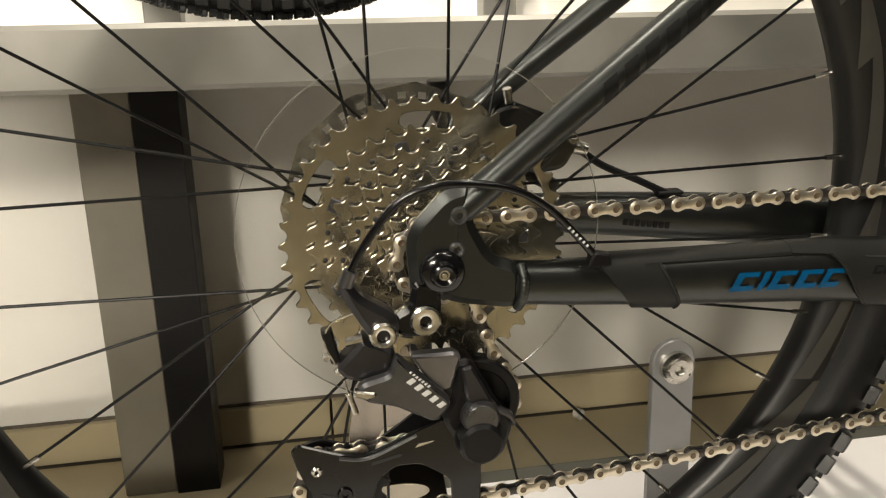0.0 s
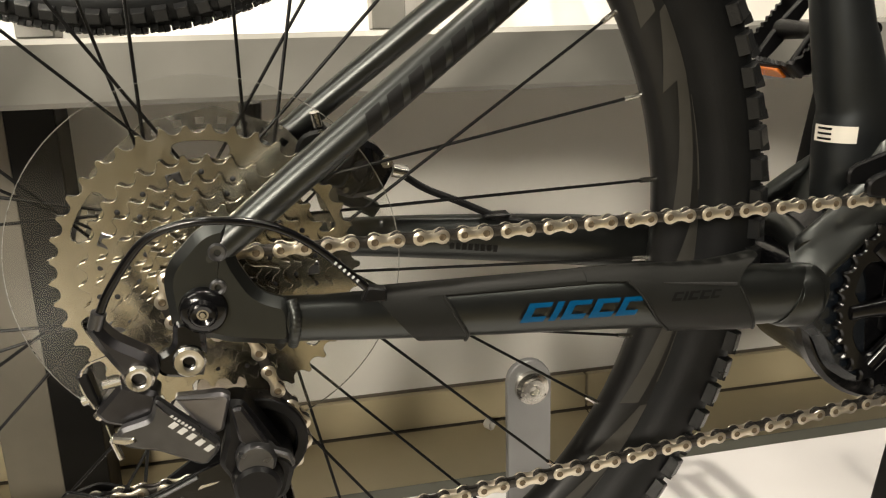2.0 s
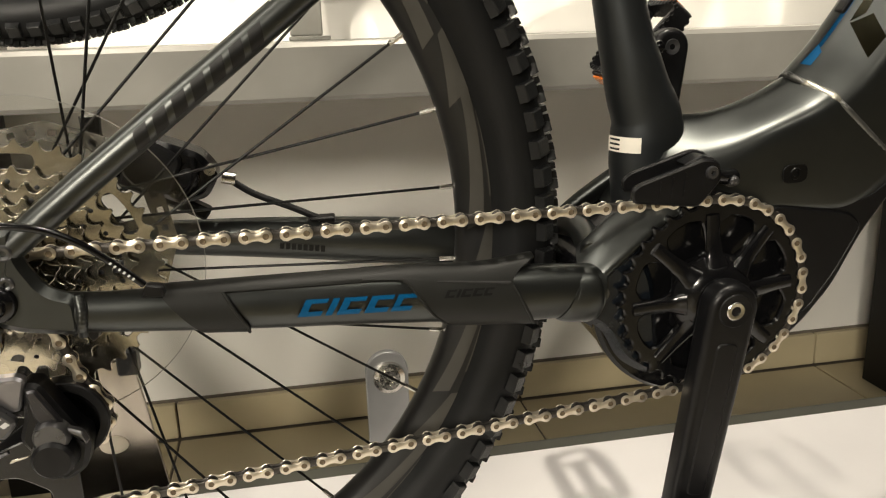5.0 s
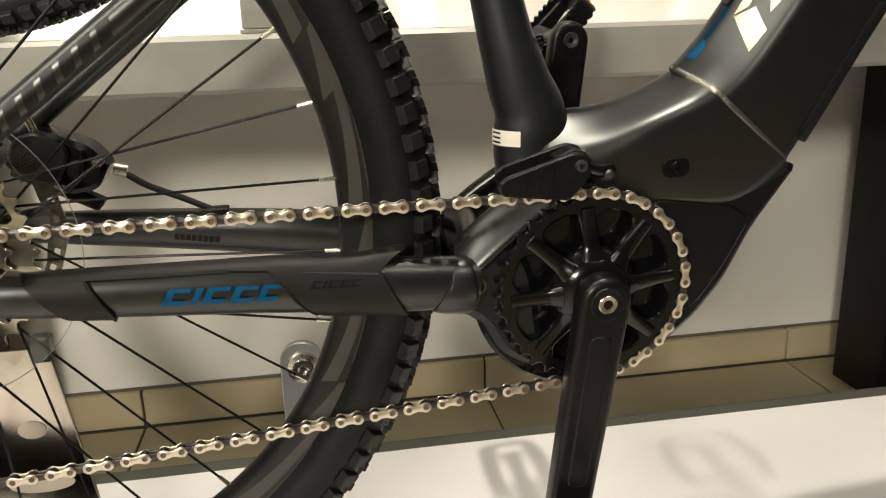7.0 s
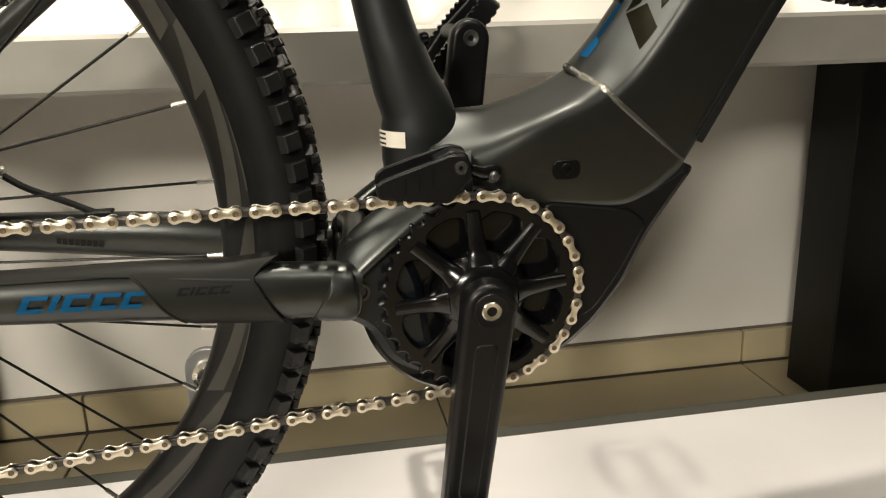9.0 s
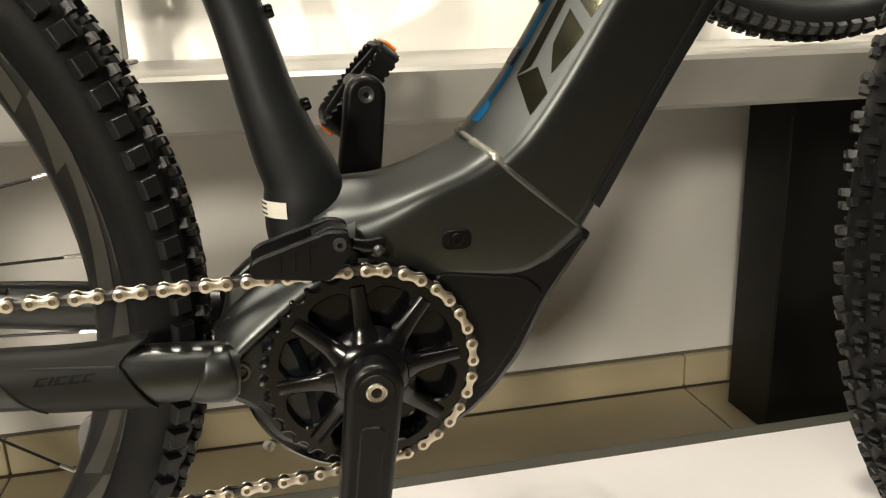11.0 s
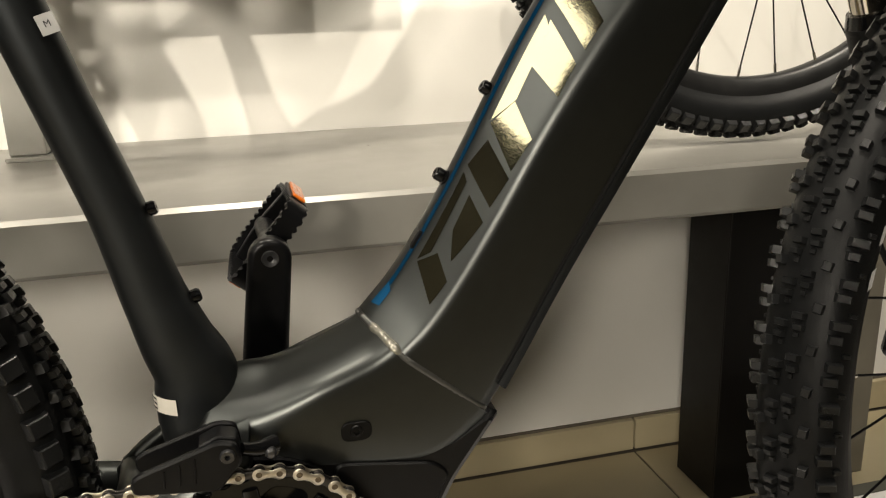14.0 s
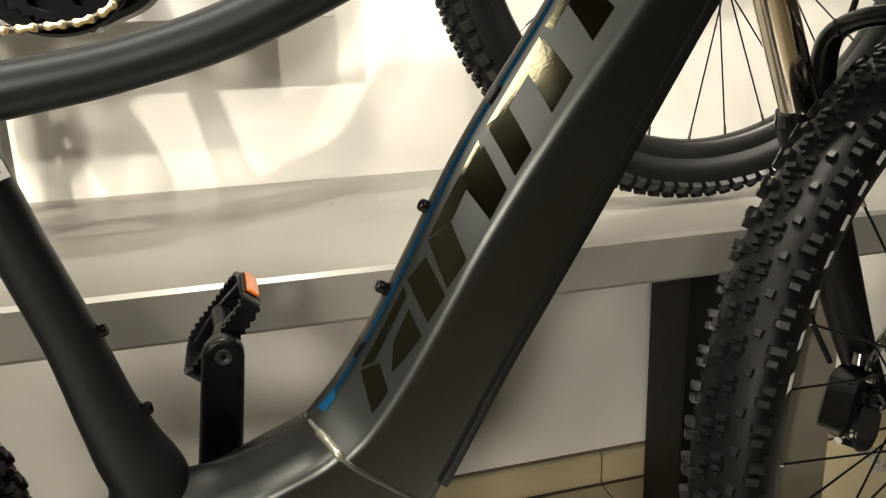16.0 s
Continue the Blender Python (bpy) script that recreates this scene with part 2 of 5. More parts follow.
tagged(plinth, "low white laminate display platform with a dark strip for shadow", "platform", kind="structure")
made("deck", box(-2.3, 2.6, -0.40, 0.273, -0.05, 0.0, 0.002), PLINTH, plinth)
# Dark strip behind the deck, coloured for the shadow band there.
made("edging", box(-2.3, 2.6, 0.2735, 0.300, -0.05, -0.002, 0.002), PLINTH_DARK, plinth)
made("base", box(-2.25, 2.55, -0.36, 0.22, FLOOR, -0.0505), PLINTH_DARK, plinth)
# ---- display bench along the wall ----
BENCH_Z, BENCH_Y = 0.503, 0.208
bench = new("display_bench")
tagged(bench, "long grey steel display bench with black legs against the wall", "display bench")
made("bench_top", box(-1.9, 1.505, BENCH_Y, WALL_Y - 0.002, BENCH_Z - 0.056, BENCH_Z, 0.0045), BENCH_STEEL, bench)


def bench_leg(x0, x1, y0, y1):
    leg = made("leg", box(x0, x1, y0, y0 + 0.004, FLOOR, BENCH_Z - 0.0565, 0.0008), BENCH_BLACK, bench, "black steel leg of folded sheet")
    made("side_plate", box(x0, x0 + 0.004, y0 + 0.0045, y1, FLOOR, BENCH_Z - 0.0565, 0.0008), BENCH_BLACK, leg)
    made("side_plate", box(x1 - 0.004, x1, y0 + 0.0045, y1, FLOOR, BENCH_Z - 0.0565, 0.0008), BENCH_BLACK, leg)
    return leg


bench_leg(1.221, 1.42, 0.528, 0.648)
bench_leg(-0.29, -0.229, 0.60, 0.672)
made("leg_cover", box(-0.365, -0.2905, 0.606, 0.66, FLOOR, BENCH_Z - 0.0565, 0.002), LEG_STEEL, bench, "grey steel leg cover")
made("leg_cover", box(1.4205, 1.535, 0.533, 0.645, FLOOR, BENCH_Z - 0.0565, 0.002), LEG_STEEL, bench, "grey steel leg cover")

# ---- the electric mountain bike; its own upright leans a little ----
bike = new("electric_mountain_bike")
bike.matrix_world = pose(0, 0, 0, 2.957, 0, 0)
tagged(bike, "charcoal electric mountain bike with silver chain on a platform", "bicycle")
HUB = 0.369


def at(x, y, z, rx=0, ry=0, rz=0):
    return pose(x, y, z, rx, ry, rz)


def placed(ob, m):
    ob.matrix_local = m
    return ob


# wheels


def tyre_profile():
    half = [(0.3135, 0.0150), (0.318, 0.0215), (0.326, 0.0278), (0.336, 0.0300), (0.346, 0.0290), (0.354, 0.0250), (0.3595, 0.0170), (0.3620, 0.0070)]
    return half + [(r, -y) for r, y in half[::-1]]


TYRE_ME = mesh_of("tyre", *revolve(tyre_profile() + [(0.311, -0.013), (0.311, 0.013)], 160, wrap=True))
TYRE_ME.materials.append(SIDEWALL)


def knob(length, width, height, taper=0.80):
    """A rubber block with chamfered top edges, a little higher at its trailing end."""
    l, w, h, t = length / 2, width / 2, height, taper
    rows = [(1.0, 1.0, -0.002, -0.002), (0.93, 0.93, h * 0.78, h * 0.82), (t, t, h * 0.92, h)]
    verts = [q for a, b, z0, z1 in rows for q in ((-l * a, -w * b, z0), (l * a, -w * b, z1), (l * a, w * b, z1), (-l * a, w * b, z0))]
    faces = [(k + i, k + (i + 1) % 4, k + 4 + (i + 1) % 4, k + 4 + i) for k in (0, 4) for i in range(4)] + [(8, 9, 10, 11)]
    return verts, faces


def tread_mesh(count=98, grow=1.0, tall=1.0, siped=True):
    """Rows of blocks: a siped centre pair, small side blocks and stepped shoulder blocks, all sitting on the carcass."""
    g = Geo()
    rng = random.Random(4)

    def lay(ang, y, r, length, width, height, tilt, turn=0):
        m = Matrix.Rotation(-ang, 4, "Y") @ Matrix.Translation((r, y, 0)) @ Matrix.Rotation(tilt, 4, "Z") @ Matrix.Rotation(math.pi / 2, 4, "Y") @ Matrix.Rotation(turn, 4, "Z")
        g.put(*knob(length * grow * rng.uniform(0.95, 1.05), width * grow * rng.uniform(0.95, 1.05), height * tall), m)

    step = 2 * math.pi / count
    for k in range(count):
        a = step * k
        for s in (-1, 1):
            b = a + (0.45 if s > 0 else 0) * step
            if not siped:
                # plain oblong shoulder blocks in one row, with a clear channel beside them
                lay(b, s * 0.0272, 0.3500, 0.0136, 0.0150 if k % 2 else 0.0132, 0.0064, s * 0.86)
                lay(a + 0.5 * step, s * 0.0150, 0.3604, 0.0075, 0.0062, 0.0060, s * 0.30, 0.2 * s)
                lay(a + s * 0.12 * step - 0.16 * step, s * 0.0056, 0.3618, 0.0068, 0.0086, 0.0066, s * 0.10)
                lay(a + s * 0.12 * step + 0.18 * step, s * 0.0062, 0.3618, 0.0048, 0.0074, 0.0058, s * 0.10)
                continue
            # shoulder block: a long half and a shorter one beside a narrow sipe
            lay(b - 0.17 * step, s * 0.0268, 0.3508, 0.0062, 0.0125 if k % 2 else 0.0105, 0.0088, s * 0.80)
            lay(b + 0.17 * step, s * 0.0258, 0.3520, 0.0058, 0.0085 if k % 2 else 0.0105, 0.0080, s * 0.76)
            lay(b + 0.55 * step, s * 0.0305, 0.3440, 0.0030, 0.0050, 0.0030, s * 1.10)
            # small square block
            lay(a + 0.5 * step, s * 0.0165, 0.3600, 0.0068, 0.0062, 0.0058, s * 0.34, 0.15 * s)
            # centre block, split by a narrow sipe, with a low ramp before it
            lay(a + s * 0.12 * step - 0.13 * step, s * 0.0058, 0.3618, 0.0046, 0.0088, 0.0066, s * 0.10)
            lay(a + s * 0.12 * step + 0.14 * step, s * 0.0064, 0.3618, 0.0042, 0.0074, 0.0058, s * 0.10)
            lay(a + s * 0.12 * step + 0.33 * step, s * 0.0050, 0.3618, 0.0036, 0.0040, 0.0026, s * 0.10)
    return g.mesh("tread", False)


TREAD_ME = tread_mesh(108, 1.0, 0.90, siped=False)
TREAD_ME.materials.append(RUBBER)
TREAD_FRONT_ME = tread_mesh(80, 1.02, 0.80)
TREAD_FRONT_ME.materials.append(RUBBER)

RIM_ME = mesh_of("rim", *revolve([(0.2905, 0.0), (0.2915, 0.0065), (0.296, 0.0118), (0.309, 0.0160), (0.3165, 0.0166), (0.3165, 0.0140), (0.309, 0.0125),
                                  (0.309, -0.0125), (0.3165, -0.0140), (0.3165, -0.0166), (0.309, -0.0160), (0.296, -0.0118), (0.2915, -0.0065)], 128, wrap=True))
RIM_ME.materials.append(RIM_BLACK)


def rim_decal_mesh():
    """Slanted wedges lying on both side walls of the rim."""
    g = Geo()
    for s in (-1, 1):
        for k in range(14):
            a0 = 2 * math.pi * k / 14
            def on(a, f):
                r = 0.2962 + f * 0.0190
                y = s * (float(np.interp(r, (0.296, 0.309, 0.3165), (0.0118, 0.0160, 0.0166))) + 0.0006)
                return (r * math.cos(a), y, r * math.sin(a))
            n, m = 8, 3
            for c0, c1, lo0, lo1, hi0, hi1 in ((0.0, 0.30, 0.03, 0.62, 0.62, 0.97), (0.30, 0.44, 0.12, 0.72, 0.97, 0.97), (0.05, 0.25, 0.90, 0.97, 0.97, 0.99)):
                rows = []
                for i in range(n + 1):
                    a, lo, hi = a0 + c0 + (c1 - c0) * i / n, lo0 + (lo1 - lo0) * i / n, hi0 + (hi1 - hi0) * i / n
                    rows.append([on(a + 0.035 * (lo + (hi - lo) * j / m), lo + (hi - lo) * j / m) for j in range(m + 1)])
                g.put(*rings(rows, closed=False, caps=False))
    return g.mesh("rim_decal")


DECAL_ME = rim_decal_mesh()
DECAL_ME.materials.append(RIM_GREY)


def rod(p, q, r, segs=8):
    p, q = Vector(p), Vector(q)
    d = (q - p).normalized()
    s = d.cross(Vector((0, 1, 0.01))).normalized()
    u = s.cross(d)
    return rings([[c + (s * math.cos(a) + u * math.sin(a)) * r for a in (2 * math.pi * j / segs for j in range(segs))] for c in (p, q)])


def wheel(name, centre, turn, phase, flanges, spokes=32, label="", decals=True, parent=None, steer=None, tread=TREAD_ME):
    """A rim with its tyre, tread, hub, spokes and nipples. phase: angle of the first nipple in degrees."""
    rim = add(name, RIM_ME, None, parent, label)
    rim.matrix_local = (steer if steer is not None else Matrix()) @ Matrix.Translation(centre)
    add("tyre", TYRE_ME, None, rim)
    add("tread", tread, None, rim)["kind"] = "stuff"
    if decals:
        add("rim_decal", DECAL_ME, None, rim, "dark grey wedge print on the rim")
    y0, y1 = flanges
    hub = [(1e-5, y0 - 0.012), (0.014, y0 - 0.012), (0.016, y0 - 0.004), (0.0315, y0 - 0.002), (0.0315, y0 + 0.002), (0.019, y0 + 0.008), (0.017, (y0 + y1) / 2),
           (0.019, y1 - 0.008), (0.030, y1 - 0.002), (0.030, y1 + 0.002), (0.016, y1 + 0.004), (0.014, y1 + 0.012), (1e-5, y1 + 0.012)]
    made("hub", revolve(hub, 40), GLOSS_BLACK, rim, "black hub shell")
    for k in range(spokes):
        a = radians(phase) - 2 * math.pi * k / spokes
        way = 1 if k % 4 < 2 else -1
        y = (y1 if k % 2 == 0 else y0)
        h = a + way * radians(72)
        fr = 0.0285 if y == y0 else 0.0250
        end = Vector((0.2915 * math.cos(a), 0.002 * (-1 if y == y0 else 1), 0.2915 * math.sin(a)))
        root = Vector((fr * math.cos(h), y, fr * math.sin(h)))
        d = (root - end).normalized()
        g = Geo()
        g.put(*rod(end + d * 0.011, root, 0.00105))
        add("spoke", g.mesh("spoke"), SPOKE_BLACK, rim)
        g = Geo()
        g.put(*rod(end, end + d * 0.012, 0.0018, 8))
        add("nipple", g.mesh("nipple"), STEEL, rim)
    return rim


rear = wheel("rear_wheel", (0, 0, HUB), 0, 17.4, (-0.021, 0.034), label="black rear wheel with knobbly tyre", parent=bike)

# clear spoke guard disc behind the sprockets
guard = made("spoke_guard", revolve([(0.045, -0.0215), (0.110, -0.0185), (0.1115, -0.0185), (0.1115, -0.0195), (0.110, -0.0195), (0.045, -0.0225)], 96, wrap=True), CLEAR, rear, "clear plastic spoke guard disc")


# added pale ring paints the bright glint along the clear disc's edge
made("disc_rim", revolve([(0.1115, -0.0195), (0.1119, -0.0195), (0.1119, -0.0185), (0.1115, -0.0185)], 128, wrap=True), mat("pale plastic edge", (0.24, 0.235, 0.21), 0.35), guard)


# sprockets and chainring: plates with teeth
PROFILE = [(-6.35, 1.7), (-5.25, 1.5), (-4.6, 0.2), (-3.7, -1.7), (-2.2, -3.0), (0.0, -3.5), (2.2, -3.0), (3.7, -1.7), (4.6, 0.2), (5.25, 1.5)]


def toothed(teeth, thick, inner, windows=0, win=(0.0, 0.0), win_open=0.62, chamfer=0.00030, low=9, corner=0.0):
    """A toothed plate round the y axis, with windows cut through it and its edges chamfered."""
    r = teeth * 0.0127 / (2 * math.pi)
    per = len(PROFILE)
    n = teeth * per
    radii = sorted({inner, *((win[0], win[1]) if windows else ())}) + [r - 0.0056]
    bm = bmesh.new()
    grid = []
    for i in range(n):
        u, h = PROFILE[i % per]
        a = 2 * math.pi * (i // per + 0.5 + u / 12.7) / teeth
        if (i // per) % low == 0 and h > 0:
            h *= 0.4
        row = []
        for q in radii:
            if corner and windows and q in win:
                # rounded ends of the openings
                f = (i / n * windows) % 1
                mid, half = (win[0] + win[1]) / 2, (win[1] - win[0]) / 2
                e = min(f, win_open - f) * 2 * math.pi / windows * mid
                if win_open <= f < win_open + windows / n:
                    e = 0.0
                if 0 <= e < corner:
                    q = mid + (1 if q > mid else -1) * max(0.0004, half - corner + math.sqrt(corner ** 2 - (corner - e) ** 2))
            row.append(bm.verts.new((q * math.cos(a), 0, q * math.sin(a))))
        q = r + h * 0.001
        row.append(bm.verts.new((q * math.cos(a), 0, q * math.sin(a))))
        grid.append(row)
    for i in range(n):
        for k in range(len(radii)):
            if windows and k == radii.index(win[0]) and (i / n * windows) % 1 < win_open:
                continue
            a, b = grid[i], grid[(i + 1) % n]
            bm.faces.new((a[k], b[k], b[k + 1], a[k + 1]))
    got = bmesh.ops.extrude_face_region(bm, geom=bm.faces[:])
    for v in got["geom"]:
        if isinstance(v, bmesh.types.BMVert):
            v.co.y += thick
    bmesh.ops.recalc_face_normals(bm, faces=bm.faces)
    rim = [e for e in bm.edges if len(e.link_faces) == 2 and e.calc_face_angle() > 1.2 and max(v.co.y for v in e.verts) < thick / 2]
    bmesh.ops.bevel(bm, geom=rim, offset=chamfer, segments=1, affect="EDGES")
    me = bpy.data.meshes.new("toothed")
    bm.to_mesh(me)
    bm.free()
    return me


cassette = made("cassette", revolve([(0.0175, -0.064), (0.0185, -0.064), (0.0185, -0.024), (0.0175, -0.024)], 40, wrap=True), DERAIL_GREY, bike, "ten-speed nickel sprocket cassette")
placed(cassette, at(0, 0, HUB))
# Flat dark discs stand in for the shade inside the sprockets' holes.
HOLE_DISC_ME = mesh_of("rivet", *disc_cyl(0.0016, -0.0001, 0.0002, 10))
HOLE_DISC_ME.materials.append(DARK_HOLE)
TEETH = (11, 13, 15, 17, 19, 22, 25, 29, 34, 42)
for k, teeth in enumerate(TEETH):
    y = -0.0655 + 0.0041 * k
    r = teeth * 0.0127 / (2 * math.pi)
    if teeth == 42:
        me = toothed(teeth, 0.0019, 0.0585, 6, (0.0675, 0.0770), 0.40, corner=0.0047)
    elif teeth == 34:
        me = toothed(teeth, 0.0019, 0.044, 9, (0.0500, 0.0555), 0.32, corner=0.0027)
    else:
        me = toothed(teeth, 0.0019, max(0.0185, r - 0.017))
    ob = add("sprocket", me, COG, cassette, f"satin nickel sprocket with {teeth} teeth", 30)
    ob.matrix_local = pose(0, y, 0, 0, (0, 17, 5, 29, 11, 40, 23, 8, 31, -16)[k], 0)
    if 15 <= teeth <= 34:
        for j in range(teeth * 2 // 3):
            a = 2 * math.pi * (j + 0.3) / (teeth * 2 // 3)
            q = r - 0.0082 - 0.0022 * (j % 3 == 0)
            hole_ob = add("rivet", HOLE_DISC_ME, None, ob, sharp=0)
            hole_ob.location = (q * math.cos(a), 0, q * math.sin(a))
for j in range(7):
    a = 2 * math.pi * j / 7
    arm = prism([(0.018, -0.006), (0.062, -0.004), (0.062, 0.004), (0.018, 0.006)], -0.034, -0.030, 0.0008)
    placed(made("carrier_arm", arm, DERAIL_GREY, cassette), pose(0, 0, 0, 0, math.degrees(a), 0))
made("lockring", revolve([(0.010, -0.0685), (0.0155, -0.0685), (0.0165, -0.067), (0.0165, -0.0645), (0.010, -0.0645)], 32, wrap=True), STEEL, cassette)

# crankset
RING_X, RING_Z, RING_Y, RING_R = 0.472, 0.318, -0.055, 36 * 0.0127 / (2 * math.pi)
ring = add("chainring", toothed(36, 0.0040, 0.016, 8, (0.0320, 0.0612), 0.70, 0.0012, corner=0.0090), GLOSS_BLACK, bike, "gloss black chainring with eight spokes")
ring.matrix_local = at(RING_X, RING_Y - 0.0015, RING_Z, 0, -12, 0)
made("spider_hub", revolve([(0.0155, -0.0130), (0.0215, -0.0125), (0.0260, -0.0085), (0.0320, -0.0035), (0.0335, 0.0008), (0.0155, 0.0010)], 48, wrap=True), GLOSS_BLACK, ring, "", 50)
for k in range(8):
    # ribs that run from the hub along each spoke of the ring
    arm = tube([(0.0240, -0.0060, 0), (0.0340, -0.0030, 0), (0.0480, -0.0012, 0), (0.0625, -0.0004, 0)], [0.0102, 0.0068, 0.0056, 0.0050], 16, 6, 0.42)
    placed(made("spider_arm", arm, GLOSS_BLACK, ring, "", 60), at(0, 0, 0, 0, -(0.85 * 45 + 45 * k), 0))


def crank(x0, z0, x1, z1, y_in, y_out, w0, w1):
    d = Vector((x1 - x0, z1 - z0))
    length = d.length
    ang = math.degrees(math.atan2(-d.y, d.x))
    out = []
    for j in range(13):
        a = math.pi / 2 + math.pi * j / 12
        out.append((w0 * math.cos(a), w0 * math.sin(a)))
    for j in range(13):
        a = -math.pi / 2 + math.pi * j / 12
        out.append((length + w1 * math.cos(a), w1 * math.sin(a)))
    arm = made("crank_arm", prism(out, y_in, y_out, 0.0050, 5), CRANK, bike, "black forged crank arm", 60)
    # raised web along the middle of the arm
    web = rounded([(w0 + 0.006, -w1 * 0.52), (length - w1 - 0.004, -w1 * 0.46), (length - w1 - 0.004, w1 * 0.46), (w0 + 0.006, w1 * 0.52)], 0.006)
    face = y_in if y_in < 0 else y_out
    made("arm_web", prism(web, face - 0.0012, face + 0.0012, 0.0011), CRANK, arm)
    arm.matrix_local = at(x0, 0, z0, 0, ang, 0)
    return arm, length


arm, arm_len = crank(RING_X, RING_Z, 0.451, 0.149, -0.088, -0.068, 0.0190, 0.0165)
made("crank_bolt_washer", revolve([(0.0075, -0.0885), (0.0120, -0.0890), (0.0126, -0.0882), (0.0126, -0.086), (0.0075, -0.086)], 32, wrap=True), PLASTIC, arm)
made("crank_bolt", revolve([(0.0036, -0.0865), (0.0036, -0.0893), (0.0062, -0.0896), (0.0070, -0.0890), (0.0070, -0.086)], 24), STEEL, arm, "bright crank bolt with a hex socket")
arm_far, _ = crank(RING_X + 0.002, RING_Z, 0.4945, 0.486, 0.078, 0.094, 0.0190, 0.0165)
made("pedal_axle_end", revolve([(1e-5, 0.0790), (0.0035, 0.0775), (0.0062, 0.0770), (0.0068, 0.0785)], 24), DERAIL_GREY, arm_far).matrix_local = at(arm_len, 0, 0)
made("spindle", disc_cyl(0.0150, -0.070, 0.080, 32, 0.001), GLOSS_BLACK, bike).matrix_local = at(RING_X, 0, RING_Z)


def pedal(x, y, z, side, tilt, lamps=(-1, 1)):
    """A pedal that turns on its axle: a toothed cage ring round a waisted axle body; side: -1 near, 1 far."""
    body = made("pedal", tube([(0, 0, 0), (0, side * 0.014, 0), (0, side * 0.042, 0), (0, side * 0.070, 0), (0, side * 0.080, 0)], [0.0105, 0.0110, 0.0068, 0.0085, 0.0090], 20), PLASTIC, bike, "black alloy cage pedal with amber reflectors", 60)
    plan = rounded([(-0.043, 0.010), (0.043, 0.010), (0.038, 0.100), (-0.038, 0.100)], 0.018, 6)
    ring_pts = []
    for (px, py), (qx, qy) in zip(plan, plan[1:] + plan[:1]):
        n = max(1, int(math.hypot(qx - px, qy - py) / 0.0016))
        ring_pts += [(px + (qx - px) * k / n, py + (qy - py) * k / n) for k in range(n)]
    loops = []
    for k, (u, v) in enumerate(ring_pts):
        d = Vector((u, v - 0.055))
        d = d * (1 - 0.0042 / d.length)
        h = 0.0075 + (0.0019 if k % 4 < 2 else 0.0)
        loops.append([(u, side * v, -h), (u, side * v, h), (d.x, side * (d.y + 0.055), h), (d.x, side * (d.y + 0.055), -h)])
    made("cage", rings(loops, wrap=True, caps=False), PLASTIC, body, "black toothed pedal cage", smooth=False)
    for v in (0.026, 0.078):
        bar = prism(rounded([(-0.040, -0.0045), (-0.010, -0.0070), (0.010, -0.0070), (0.040, -0.0045), (0.040, 0.0045), (0.010, 0.0070), (-0.010, 0.0070), (-0.040, 0.0045)], 0.002), side * v - 0.0030, side * v + 0.0030, 0.001)
        made("cross_bar", bar, PLASTIC, body)
    for s in lamps:
        y0, y1 = sorted((side * 0.032, side * 0.076))
        lamp = made("reflector", box(min(s * 0.0428, s * 0.0455), max(s * 0.0428, s * 0.0455), y0, y1, -0.0058, 0.0058, 0.0008), ORANGE, body, "amber plastic reflector")
        made("reflector_frame", box(min(s * 0.0400, s * 0.0427), max(s * 0.0400, s * 0.0427), y0 - 0.003, y1 + 0.003, -0.0080, 0.0080, 0.0008), PLASTIC, lamp)
    body.matrix_local = at(x, y, z, 0, tilt, 0)
    return body


pedal(0.451, -0.090, 0.149, -1, 10)
pedal(0.4945, 0.094, 0.486, 1, -50)


# ---- chain ----
def arc(cx, cz, r, a0, a1, y0, y1, n=24):
    return [Vector((cx + r * math.cos(a), y0 + (y1 - y0) * k / n, cz + r * math.sin(a))) for k, a in ((k, radians(a0 + (a1 - a0) * k / n)) for k in range(n + 1))]


R11 = 11 * 0.0127 / (2 * math.pi)
UP, LO, R_PUL = (0.020, 0.281), (-0.058, 0.231), 13 * 0.0127 / (2 * math.pi)
Y_COG = -0.0645
path = []
path += arc(RING_X, RING_Z, RING_R, 91, -85, RING_Y, RING_Y)
path += arc(LO[0], LO[1], R_PUL, -86, -238, Y_COG, Y_COG)
path += arc(UP[0], UP[1], R_PUL, -58, 55, Y_COG, Y_COG)
path += arc(0, HUB, R11, 235 - 360 + 85, 90 - 360, Y_COG, Y_COG)
path.append(path[0])
dense = []
for p, q in zip(path, path[1:]):
    k = max(1, int((q - p).length / 0.001))
    dense += [p.lerp(q, j / k) for j in range(k)]
total = [0.0]
for p, q in zip(dense, dense[1:] + dense[:1]):
    total.append(total[-1] + (q - p).length)
LINKS = 2 * round(total[-1] / 0.0254)


def along(s):
    s %= total[-1]
    i = int(np.searchsorted(total, s, side="right")) - 1
    p, q = dense[i % len(dense)], dense[(i + 1) % len(dense)]
    return p.lerp(q, (s - total[i]) / max(1e-9, total[i + 1] - total[i]))


def peanut(pitch, r, waist, y0, y1):
    h, out = pitch / 2, []
    for j in range(9):
        a = radians(-128 + 256 * j / 8)
        out.append((h + r * math.cos(a), r * math.sin(a)))
    out += [(h * 0.25, waist), (-h * 0.25, waist)]
    for j in range(9):
        a = radians(52 + 256 * j / 8)
        out.append((-h + r * math.cos(a), r * math.sin(a)))
    out += [(-h * 0.25, -waist), (h * 0.25, -waist)]
    return prism(out, y0, y1, 0.0002)


